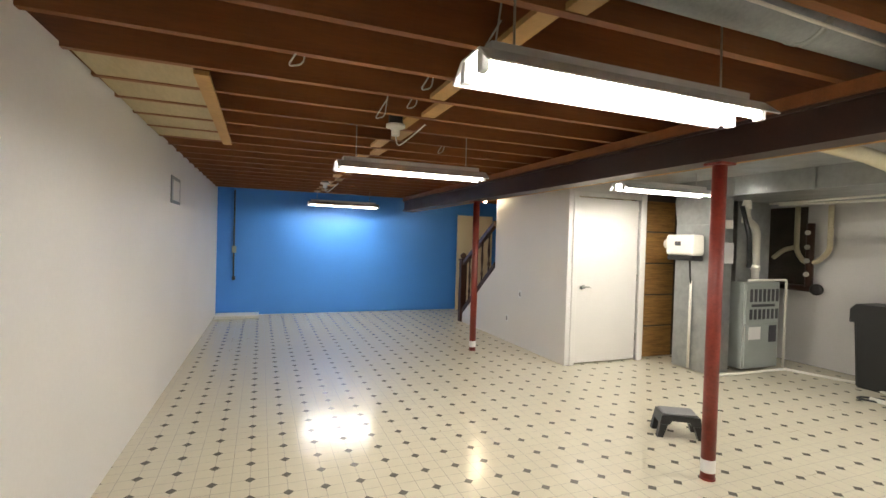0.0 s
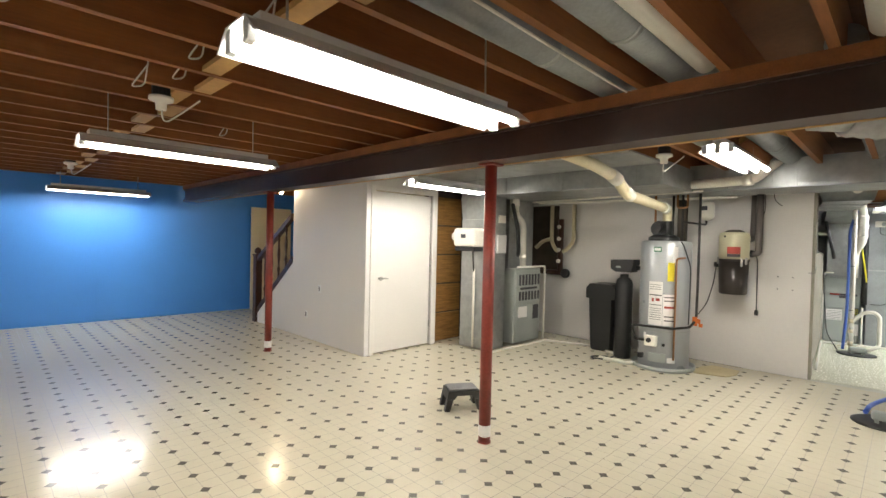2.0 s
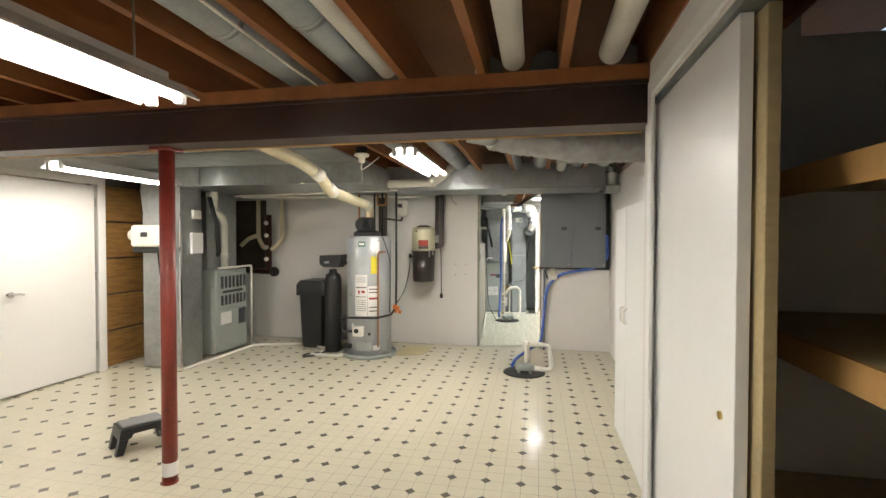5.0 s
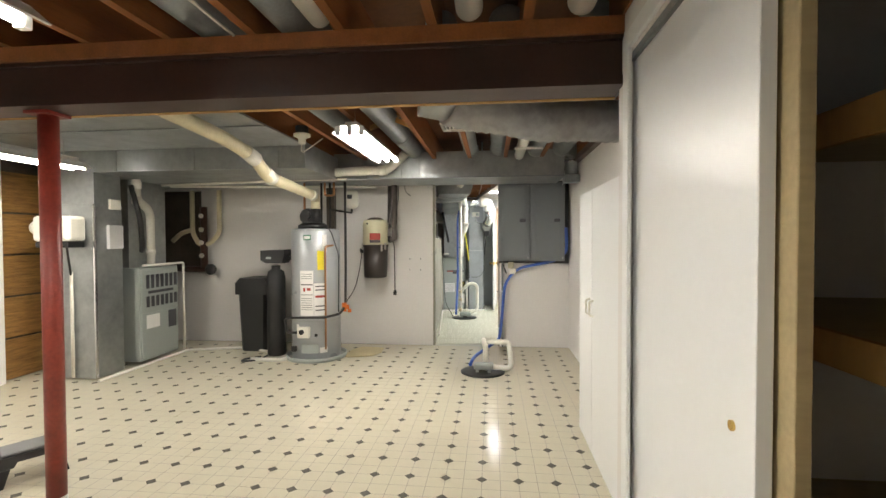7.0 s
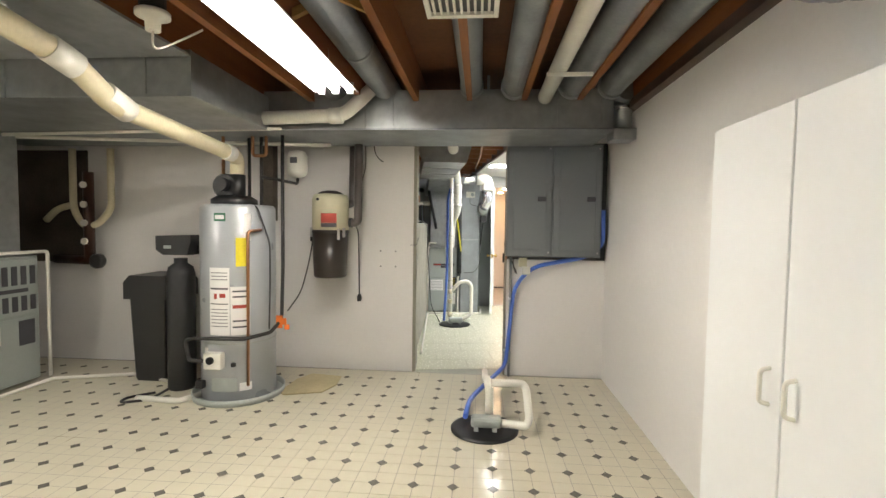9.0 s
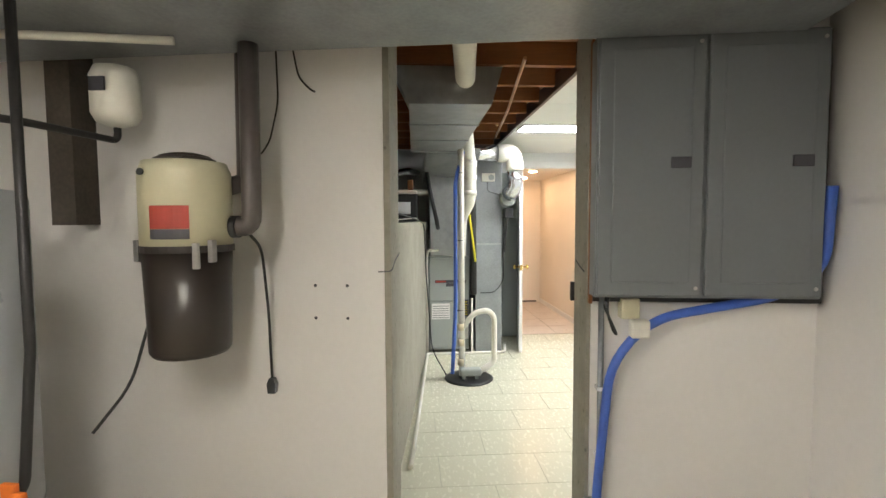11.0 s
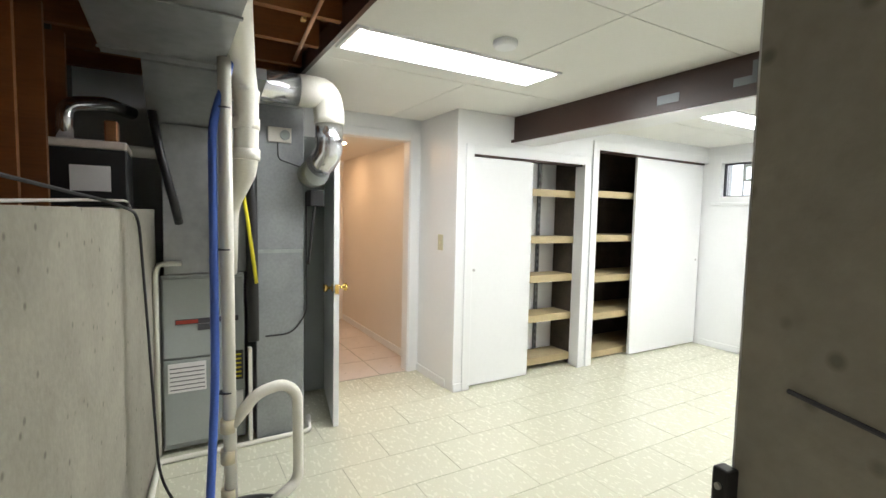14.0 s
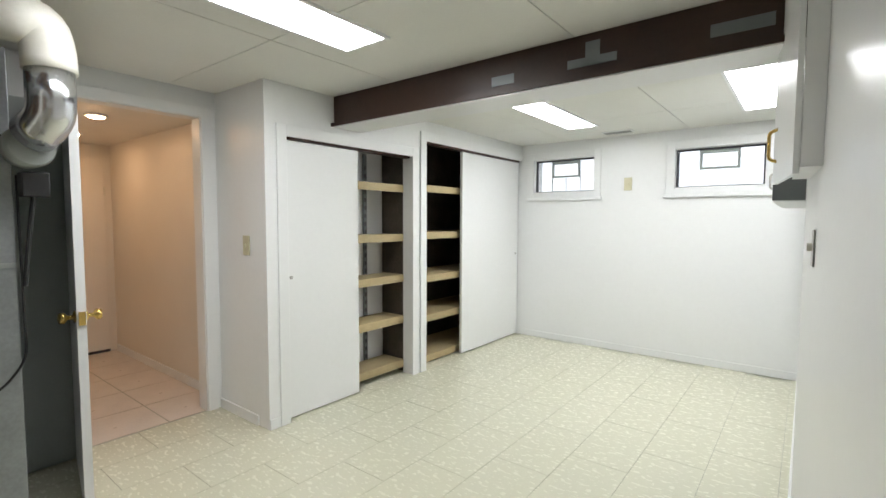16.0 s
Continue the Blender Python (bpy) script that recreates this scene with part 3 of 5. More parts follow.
part("tray", box(4.67, 3.42, 1.30, 4.857, 3.76, 1.359, 0.012), BLACK, hu)
part("knob", lathe([(0.06, 0), (0.06, 0.05), (0.03, 0.07)], 4.74, 3.78, 16, "y", 1.49), PVC, hu, "", True)
part("badge", box(4.654, 3.56, 1.47, 4.6595, 3.64, 1.52), INK, hu)
part("hose", tube([(4.74, 3.5, 1.31), (4.80, 3.54, 1.15), (4.84, 3.56, 1.02)], 0.010, 8, 0.05), BLACK, hu)
part("drain", tube([(4.842, 3.56, 1.06), (4.842, 3.56, 0.03)], 0.015, 10, 0), PVC, hu, "", True)

fu = thing("furnace", "grey gas furnace with louvred front door", "furnace")
part("cabinet", box(5.42, 3.32, 0.03, 6.04, 3.95, 1.06, 0.006), GREYE, fu)
part("upper_door", box(5.44, 3.303, 0.58, 6.02, 3.319, 1.03, 0.004), GREYE, fu)
part("lower_door", box(5.44, 3.305, 0.06, 6.02, 3.319, 0.56, 0.004), GREYE, fu)
for i in range(7):
    for za, zb in ((0.83, 0.98), (0.62, 0.74)):
        part("louver", box(5.50 + 0.075 * i, 3.298, za, 5.545 + 0.075 * i, 3.3025, zb), INK, fu)
part("name_plate", box(5.53, 3.296, 0.77, 5.93, 3.3025, 0.80), INK, fu)
part("label", box(5.5, 3.299, 0.38, 5.7, 3.3045, 0.53), PAPER, fu, "white paper label")
part("label", box(5.85, 3.299, 0.34, 5.98, 3.3045, 0.54), INK, fu, "dark warning label")
part("edge_pipe", tube([(5.42, 3.27, 1.09), (6.08, 3.27, 1.09), (6.08, 3.27, 0.03)], 0.014, 10, 0.03), PVC, fu, "thin white pipe", True)
solid("floor_pipe", tube([(4.8, 3.25, 0.016), (6.05, 3.22, 0.016), (6.25, 2.6, 0.016), (6.0, 2.0, 0.016)], 0.014, 10, 0.03), PVC, "thin white drain pipe lying on the floor", "pipe", "", "", True)
solid("furnace_plenum", box(5.44, 3.45, 1.062, 6.02, 3.95, 2.03, 0.004), STEEL, "galvanised supply plenum on top of the furnace", "duct")
iv = thing("intake_pipe", "white plastic furnace intake pipe with elbows", "pipe")
part("pipe", tube([(5.38, 3.30, 2.02), (5.38, 3.30, 1.80), (5.62, 3.36, 1.72), (5.68, 3.38, 1.64), (5.68, 3.38, 1.07)], 0.042, 18, 0.08), PVC, iv, "", True)
for z in (1.92, 1.76):
    part("coupling", lathe([(0.05, 0), (0.05, 0.07)], 5.38, 3.30, 18, "z", z), PVC, iv, "", True)
part("coupling", lathe([(0.05, 0), (0.05, 0.06)], 5.68, 3.38, 18, "z", 1.2), PVC, iv, "", True)
solid("flex_hose", tube([(5.30, 3.30, 1.95), (5.33, 3.22, 1.6), (5.38, 3.24, 1.3), (5.42, 3.28, 1.25)], 0.026, 12, 0.08), BLACK, "black hose hanging beside the furnace", "hose", "", "", True)
# dark sheet added for the shade on the wall by the manifold
solid("wall_shade", box(6.648, 3.40, 0.95, 6.6585, 4.2, 2.02), SHADEW, "dark sheet for the shade behind the pipe manifold", "board")
mf = thing("pipe_manifold", "dark pipe manifold with white gauges on the wall", "pipe")
part("riser", tube([(6.52, 3.28, 1.80), (6.52, 3.28, 1.0)], 0.045, 16, 0), DARKWOOD, mf, "", True)
part("foot", tube([(6.60, 3.7, 0.98), (6.52, 3.28, 0.98), (6.50, 3.14, 0.98)], 0.04, 16, 0.05), DARKWOOD, mf, "", True)
part("cap", lathe([(0.05, 0), (0.07, 0.01), (0.07, 0.05), (0.05, 0.06)], 6.44, 3.16, 18, "x", 0.98), IRON, mf, "", True)
for z in (1.68, 1.5, 1.33, 1.16):
    part("gauge", lathe([(0.03, 0), (0.03, 0.02), (0.02, 0.024)], 6.452, 3.28, 16, "x", z), PVC, mf, "white gauge", True)
for y0, y1 in ((3.46, 3.36), (3.08, 3.2)):
    part("pipe", tube([(6.55, y0, 2.02), (6.55, y0, 1.45), (6.53, y1, 1.32), (6.52, 3.29, 1.30)], 0.03, 14, 0.08), PVCY, mf, "aged cream plastic pipe", True)
part("elbow", tube([(6.56, 3.75, 1.35), (6.55, 3.62, 1.46), (6.55, 3.46, 1.50)], 0.03, 14, 0.06), PVCY, mf, "", True)

# ---- water softener ----
bt = thing("brine_tank", "black plastic brine tank with lid", "tank")
bm = bmesh.new()
vs = []
for z, s in ((0.0, 0.150), (0.02, 0.158), (0.74, 0.185), (0.76, 0.185)):
    vs.append([bm.verts.new((6.28 + sx * s, 2.40 + sy * s, z)) for sx, sy in ((-1, -0.8), (-0.8, -1), (0.8, -1), (1, -0.8), (1, 0.8), (0.8, 1), (-0.8, 1), (-1, 0.8))])
for a, b in zip(vs, vs[1:]):
    for k in range(8):
        bm.faces.new((a[k], a[(k + 1) % 8], b[(k + 1) % 8], b[k]))
bm.faces.new(vs[0][::-1])
bm.faces.new(vs[-1])
bmesh.ops.recalc_face_normals(bm, faces=bm.faces)
part("body", bm, BLACK, bt)
part("lid", prism([(2.195, 0.70), (2.605, 0.70), (2.605, 0.84), (2.55, 0.90), (2.25, 0.90), (2.195, 0.84)], "x", 6.085, 6.475), BLACK, bt)
st = thing("softener_tank", "slim black water softener tank with control head", "tank")
part("vessel", lathe([(0.10, 0.0), (0.105, 0.02), (0.105, 0.93), (0.09, 0.99), (0.05, 1.02), (0.05, 1.06)], 6.02, 2.05), BLACK, st, "", True)
part("head", prism([(1.90, 1.20), (1.93, 1.09), (2.13, 1.09), (2.19, 1.13), (2.19, 1.24), (1.90, 1.25)], "x", 5.92, 6.12), BLACK, st)
part("display", box(5.914, 2.06, 1.14, 5.9195, 2.12, 1.165), GREYE, st)
part("bypass", box(6.0, 1.86, 1.12, 6.08, 1.90, 1.17, 0.005), BLACK, st)
solid("drain_elbow", tube([(5.70, 2.2, 0.022), (5.68, 1.85, 0.022), (5.85, 1.76, 0.022)], 0.022, 12, 0.02), PVC, "short white drain pipe on floor", "pipe", "", "", True)
solid("drain_hose", tube([(5.96, 2.12, 0.01), (5.70, 2.10, 0.012), (5.62, 2.28, 0.012), (5.72, 2.3, 0.012), (5.85, 2.16, 0.012)], 0.010, 8, 0.08), BLACK, "black drain hose curled on the floor", "hose", "", "", True)

# ---- water heater ----
HX, HY, HR = 5.97, 1.535, 0.275
wh = thing("water_heater", "tall grey gas water heater with labels", "water heater")
part("pan", lathe([(0.34, 0.002), (0.345, 0.05), (0.335, 0.05), (0.33, 0.008)], HX, HY, 36), GREYE, wh, "grey metal drip pan", True)
part("tank", lathe([(HR - 0.01, 0.012), (HR, 0.02), (HR, 1.46), (HR - 0.015, 1.485), (HR - 0.06, 1.49)], HX, HY, 48), HEATER, wh, "", True)
part("seam_ring", lathe([(HR + 0.003, 0), (HR + 0.003, 0.008)], HX, HY, 48, "z", 0.45), GREYE, wh)


def wrap(a0, a1, z0, z1, r, seg=10):
    """A curved label on the tank, between two bearings in degrees."""
    b = bmesh.new()
    lo, hi, lo2, hi2 = [], [], [], []
    for i in range(seg + 1):
        a = radians(a0 + (a1 - a0) * i / seg)
        for lst, z, q in ((lo, z0, r), (hi, z1, r), (lo2, z0, r - 0.002), (hi2, z1, r - 0.002)):
            lst.append(b.verts.new((HX + q * math.cos(a), HY + q * math.sin(a), z)))
    for i in range(seg):
        b.faces.new((lo[i], lo[i + 1], hi[i + 1], hi[i]))
        b.faces.new((hi[i], hi[i + 1], hi2[i + 1], hi2[i]))
        b.faces.new((lo2[i], lo2[i + 1], lo[i + 1], lo[i]))
    bmesh.ops.recalc_face_normals(b, faces=b.faces)
    return b


R1, R2 = HR + 0.003, HR + 0.0045
part("label", wrap(163, 195, 0.52, 1.02, R1), PAPER, wh, "white instruction label")
part("label", wrap(196, 224, 0.52, 0.88, R1), PAPER, wh, "white warning label")
part("badge", wrap(172, 190, 1.36, 1.42, R1), GREENL, wh, "green oval maker badge")
part("badge_rim", wrap(174, 188, 1.375, 1.405, R2), PAPER, wh)
for z in (0.98, 0.955, 0.93, 0.71, 0.685, 0.66, 0.635, 0.61, 0.585):
    part("print_line", wrap(166, 192, z, z + 0.006, R2, 6), GREYRUB, wh)
for z in (0.84, 0.80, 0.62, 0.575):
    part("print_line", wrap(199, 221, z, z + 0.012, R2, 6), INK, wh)
part("print_frame", wrap(165, 193, 0.86, 0.872, R2, 6), INK, wh)
part("print_frame", wrap(165, 193, 0.75, 0.757, R2, 6), INK, wh)
part("red_mark", wrap(171, 176, 0.79, 0.83, R2, 4), REDLAB, wh)
part("red_mark", wrap(180, 189, 0.80, 0.83, R2, 4), REDLAB, wh)
part("red_mark", wrap(199, 221, 0.72, 0.745, R2, 6), REDLAB, wh)
part("tag", wrap(204, 219, 1.03, 1.24, R2), YELLOW, wh, "yellow energy tag")
part("small_label", wrap(150, 158, 0.36, 0.42, R1), PAPER, wh)
part("small_label", wrap(208, 226, 0.10, 0.16, R1), PAPER, wh)
part("small_label", wrap(216, 226, 1.22, 1.42, R1), PAPER, wh)
part("gas_valve", box(5.63, 1.50, 0.28, 5.70, 1.63, 0.40, 0.01), PVC, wh, "white gas control valve")
part("valve_dial", lathe([(0.028, 0), (0.028, 0.015)], 5.616, 1.575, 16, "x", 0.35), BLACK, wh)
part("access_door", wrap(165, 205, 0.10, 0.20, R1), GREYE, wh)
part("drain_valve", box(5.67, 1.66, 0.12, 5.72, 1.72, 0.18, 0.01), BLACK, wh)
part("drain_valve", box(5.68, 1.42, 0.29, 5.71, 1.45, 0.32, 0.005), BLACK, wh)
part("blower_base", lathe([(0.17, 1.488), (0.17, 1.53), (0.12, 1.56)], HX, HY + 0.03, 24), BLACK, wh, "", True)
part("blower", lathe([(0.09, 0), (0.095, 0.02), (0.095, 0.10), (0.08, 0.12)], HX - 0.10, HY + 0.06, 24, "x", 1.63), BLACK, wh, "black vent blower", True)
part("blower_motor", lathe([(0.05, 0), (0.05, 0.06)], HX - 0.16, HY + 0.06, 20, "x", 1.64), BLACK, wh, "", True)
part("blower_outlet", lathe([(0.06, 1.55), (0.06, 1.72)], 5.93, 1.52, 20), BLACK, wh, "", True)
part("relief_pipe", tube([(5.80, 1.27, 1.30), (5.72, 1.33, 1.29), (5.71, 1.33, 0.15)], 0.011, 10, 0.03), COPPER, wh, "copper relief pipe", True)
part("gas_pipe", tube([(5.66, 1.57, 0.34), (5.64, 1.74, 0.34), (5.66, 1.78, 0.48), (5.66, 1.74, 0.50), (5.66, 1.33, 0.51), (5.80, 1.20, 0.53), (5.95, 1.18, 0.60), (6.0, 1.19, 1.0), (6.0, 1.19, 2.04)], 0.014, 10, 0.03), IRON, wh, "black iron gas pipe", True)
for x, y in ((6.05, 1.70), (6.08, 1.40), (6.12, 1.52)):
    part("water_pipe", tube([(x, y, 1.48), (x, y, 2.04)], 0.013, 10, 0), COPPER if y > 1.6 else IRON, wh, "", True)
part("water_pipe", tube([(6.08, 1.40, 1.72), (6.08, 1.27, 1.70), (6.45, 1.25, 1.70), (6.45, 1.25, 1.76)], 0.013, 10, 0.03), IRON, wh, "", True)
part("water_pipe", tube([(6.02, 1.44, 2.03), (6.02, 1.44, 1.88), (6.02, 1.33, 1.88), (6.02, 1.33, 2.03)], 0.013, 10, 0.03), COPPER, wh, "", True)
part("wire", tube([(5.9, 1.44, 1.5), (5.80, 1.30, 1.48), (5.84, 1.22, 1.2), (5.84, 1.22, 0.9), (5.82, 1.22, 0.55)], 0.006, 8, 0.06), BLACK, wh)
et = thing("expansion_tank", "small white expansion tank on the pipe", "tank")
part("vessel", lathe([(0.02, 0), (0.07, 0.02), (0.085, 0.05), (0.085, 0.19), (0.07, 0.225), (0.02, 0.24)], 6.45, 1.25, 24, "z", 1.75), PVC, et, "", True)
part("print", box(6.356, 1.22, 1.87, 6.3645, 1.28, 1.92), INK, et)
wp = thing("outlet", "black plug in a wall outlet behind the heater", "outlet")
part("plate", box(6.648, 1.12, 1.15, 6.6585, 1.20, 1.27, 0.002), PVC, wp)
part("plug", box(6.58, 1.13, 1.19, 6.647, 1.19, 1.25, 0.01), BLACK, wp)
part("cord", tube([(6.58, 1.16, 1.2), (6.45, 1.15, 1.0), (6.4, 1.2, 0.75), (6.3, 1.28, 0.6)], 0.006, 8, 0.08), BLACK, wp)
tg = solid("orange_tag", boxes([(5.90, 1.155, 0.54, 5.915, 1.205, 0.64), (5.89, 1.12, 0.57, 5.905, 1.16, 0.62), (5.905, 1.10, 0.53, 5.915, 1.14, 0.57)], 0.004), ORANGE, "crumpled orange tag tied to the gas pipe", "tag")
solid("floor_mat", prism([(5.93, 1.16), (6.02, 0.88), (6.2, 0.82), (6.42, 0.84), (6.46, 1.12), (6.3, 1.2), (6.0, 1.22)], "z", 0.003, 0.010), RUG, "yellowed flat mat piece lying on the floor", "mat")

# ---- central vacuum ----
cv = thing("central_vacuum", "beige and brown central vacuum canister on wall", "vacuum")
VX, VY = 6.38, 0.93
part("motor_head", lathe([(0.155, 1.30), (0.155, 1.56), (0.14, 1.60), (0.05, 1.615)], VX, VY, 32), BEIGE, cv, "", True)
part("lid", lathe([(0.08, 1.60), (0.085, 1.625), (0.05, 1.635)], VX, VY, 24), BROWN, cv, "", True)
part("seam_band", lathe([(0.159, 1.275), (0.159, 1.30)], VX, VY, 32), BROWN, cv)
part("bucket", lathe([(0.13, 0.895), (0.14, 0.91), (0.152, 1.275)], VX, VY, 32), BROWN, cv, "dark brown dirt bucket", True)
b = bmesh.new()
for i in range(9):
    a = radians(168 + i * 6)
    b.verts.new((VX + 0.1575 * math.cos(a), VY + 0.1575 * math.sin(a), 1.36))
    b.verts.new((VX + 0.1575 * math.cos(a), VY + 0.1575 * math.sin(a), 1.44))
b.verts.ensure_lookup_table()
for i in range(8):
    b.faces.new((b.verts[2 * i], b.verts[2 * i + 2], b.verts[2 * i + 3], b.verts[2 * i + 1]))
part("label", b, REDLAB, cv, "red maker label")
b = bmesh.new()
for i in range(9):
    a = radians(168 + i * 6)
    for z in (1.325, 1.359):
        b.verts.new((VX + 0.1575 * math.cos(a), VY + 0.1575 * math.sin(a), z))
b.verts.ensure_lookup_table()
for i in range(8):
    b.faces.new((b.verts[2 * i], b.verts[2 * i + 2], b.verts[2 * i + 3], b.verts[2 * i + 1]))
part("label_base", b, INK, cv, "black lower label band")
part("lid_rim", lathe([(0.10, 1.604), (0.105, 1.612), (0.09, 1.62)], VX, VY, 28), BROWN, cv, "", True)
part("latch", boxes([(VX - 0.125, VY - 0.115, 1.22, VX - 0.105, VY - 0.095, 1.31)], 0.003), NICKEL, cv, "wire latch")
part("ring_outlet", lathe([(0.012, 0), (0.012, 0.006)], VX - 0.157, VY + 0.06, 14, "x", 1.555), BLACK, cv)
for sy in (VY + 0.14, VY - 0.14):
    part("clip", box(VX - 0.09, sy - 0.01, 1.24, VX - 0.06, sy + 0.01, 1.32, 0.004), NICKEL, cv)
part("inlet_pipe", tube([(6.42, 0.80, 1.37), (6.42, 0.70, 1.36), (6.42, 0.695, 2.04)], 0.036, 18, 0.06), BROWNP, cv, "dark grey plastic pipe", True)
part("exhaust_pipe", tube([(6.47, 0.82, 1.52), (6.53, 0.775, 1.54), (6.53, 0.77, 2.04)], 0.036, 18, 0.06), BROWNP, cv, "dark grey plastic pipe", True)
part("cuff", tube([(6.42, 0.79, 1.365), (6.42, 0.75, 1.365)], 0.042, 18, 0), BLACK, cv, "", True)
part("cord", tube([(6.43, 0.72, 1.34), (6.55, 0.73, 1.28), (6.62, 0.742, 1.0), (6.635, 0.742, 0.71)], 0.006, 8, 0.06), BLACK, cv)
part("plug", prism([(0.732, 0.71), (0.722, 0.685), (0.726, 0.645), (0.758, 0.645), (0.762, 0.685), (0.752, 0.71)], "x", 6.622, 6.65), BLACK, cv)
for y, z in ((0.55, 1.11), (0.41, 1.11), (0.55, 0.97), (0.41, 0.97)):
    solid("wall_hole", lathe([(0.007, 0), (0.007, 0.002)], 6.6575, y, 10, "x", z), INK, "small dark screw hole in the wall", "hole", "screw holes")
solid("wall_wire", tube([(6.656, 0.275, 1.17), (6.656, 0.225, 1.172), (6.668, 0.217, 1.18), (6.78, 0.226, 1.21), (6.93, 0.236, 1.23)], 0.0025, 6, 0.02), INK, "short dark wire end sticking from the cut", "wire")
solid("wall_wire", tube([(6.652, 0.66, 2.3), (6.65, 0.60, 1.98), (6.648, 0.55, 1.93), (6.65, 0.53, 1.92)], 0.004, 6, 0.05), IRON, "thin dark cable end hanging down the wall", "wire")
solid("wall_wire", tube([(6.652, 0.70, 2.3), (6.65, 0.69, 1.88), (6.648, 0.73, 1.72), (6.65, 0.77, 1.67)], 0.004, 6, 0.05), IRON, "thin dark cable with a clip on the wall", "wire")
solid("wall_wire", tube([(6.70, -0.580, 1.17), (6.80, -0.580, 1.185), (6.94, -0.590, 1.20)], 0.0025, 6, 0), INK, "short dark wire end in cut concrete", "wire")

# ---- electrical panel ----
ep = thing("electrical_panel", "two door grey electrical panel on dark board", "electrical panel")
part("backboard", box(6.625, -1.45, 1.06, 6.658, -0.60, 2.08), BLACK, ep, "dark painted backboard")
part("box", box(6.54, -1.39, 1.09, 6.624, -0.585, 2.06, 0.004), GREYP, ep)
for ya, yb in ((-0.965, -0.592), (-1.38, -0.98)):
    dr = part("door", box(6.523, ya, 1.10, 6.539, yb, 2.05, 0.004), GREYP, ep, "grey enamel panel door")
    part("raised_field", box(6.516, ya + 0.045, 1.15, 6.5225, yb - 0.05, 2.0, 0.003), GREYP, dr)
    part("latch", box(6.507, ya + 0.05, 1.57, 6.5155, ya + 0.12, 1.61, 0.002), INK, dr)
    for z in (1.13, 2.02):
        part("screw", lathe([(0.007, 0), (0.007, 0.004)], 6.519, ya + 0.02, 10, "x", z), NICKEL, dr)
part("timber_edge", box(6.63, -0.599, 1.05, 6.658, -0.587, 2.08), JOISTY, ep, "raw timber edge strip")
ob = thing("outlet_box", "white outlet box with plug below the panel", "outlet")
part("box", box(6.60, -0.775, 0.995, 6.658, -0.705, 1.075, 0.004), BEIGE, ob)
part("adapter", box(6.55, -0.80, 0.93, 6.599, -0.73, 1.0, 0.008), PVC, ob)
part("conduit", tube([(6.63, -0.635, 1.08), (6.63, -0.635, 0.0)], 0.012, 10, 0), STEELD, ob, "grey conduit", True)
solid("blue_hose", tube([(6.52, -1.40, 1.5), (6.57, -1.42, 1.2), (6.60, -1.28, 1.09), (6.60, -0.82, 1.0), (6.60, -0.665, 0.82), (6.60, -0.62, 0.3), (6.55, -0.60, 0.12), (5.9, -0.30, 0.05), (5.55, -0.28, 0.06)], 0.018, 12, 0.15), HOSE, "blue flexible hose running to the sump pump", "hose", "", "", True)
for z in (0.42, 0.70):
    part("strap", box(6.612, -0.652, z, 6.658, -0.618, z + 0.014), GREYW, ob)
part("cable_loop", tube([(6.62, -0.66, 1.08), (6.60, -0.65, 1.02), (6.585, -0.67, 0.95), (6.60, -0.69, 0.93), (6.61, -0.665, 0.99), (6.625, -0.64, 1.05)], 0.005, 8, 0.03), BLACK, ob, "black cable loop", True)
jb = solid("junction_box", box(6.60, -0.64, 0.12, 6.658, -0.58, 0.24, 0.005), GREYE, "grey metal junction box on conduit", "box")


def sump(cx, cy, name_label, riser, loop):
    """A round black sump cover with pump outlet body and pipes."""
    s = thing("sump_pump", name_label, "sump pump", "sump pumps")
    part("cover", lathe([(0.225, 0.002), (0.225, 0.010), (0.20, 0.016), (0.02, 0.018)], cx, cy, 40), BLACK, s, "black round pit cover", True)
    part("body", box(cx - 0.09, cy - 0.11, 0.04, cx + 0.0, cy + 0.09, 0.11, 0.02), GREYE, s, "grey backup pump body")
    part("foot", box(cx - 0.08, cy - 0.08, 0.017, cx - 0.05, cy - 0.05, 0.045), GREYE, s)
    part("foot", box(cx - 0.08, cy + 0.04, 0.017, cx - 0.05, cy + 0.07, 0.045), GREYE, s)
    part("pipe", tube(riser, 0.028, 16, 0.04), PVC, s, "", True)
    part("pipe", tube(loop, 0.026, 16, 0.05), PVC, s, "", True)
    return s


s1 = sump(5.50, -0.41, "black sump cover with white pipes and grey pump", [(5.52, -0.44, 0.02), (5.52, -0.44, 0.27), (5.60, -0.42, 0.31), (6.3, -0.42, 0.07), (6.58, -0.42, 0.05)], [(5.45, -0.50, 0.07), (5.44, -0.68, 0.06), (5.46, -0.70, 0.10), (5.56, -0.68, 0.30), (5.52, -0.45, 0.31)])
stl = thing("step_stool", "low black step stool with grey tread on top", "stool")
SX, SY = 3.15, 2.19
part("tread", box(-0.16, -0.11, 0.215, 0.16, 0.11, 0.235, 0.012), GREYRUB, stl, "grey rubber tread")
part("apron", prism([(-0.19, 0.13), (-0.175, 0.214), (0.175, 0.214), (0.19, 0.13), (0.10, 0.13), (0.08, 0.165), (-0.08, 0.165), (-0.10, 0.13)], "y", -0.13, 0.13), BLACK, stl)
for sx in (-1, 1):
    for sy in (-1, 1):
        part("leg", prism([(sx * 0.12, 0.13), (sx * 0.19, 0.13), (sx * 0.215, 0.002), (sx * 0.16, 0.002)], "y", sy * 0.075, sy * 0.14), BLACK, stl)
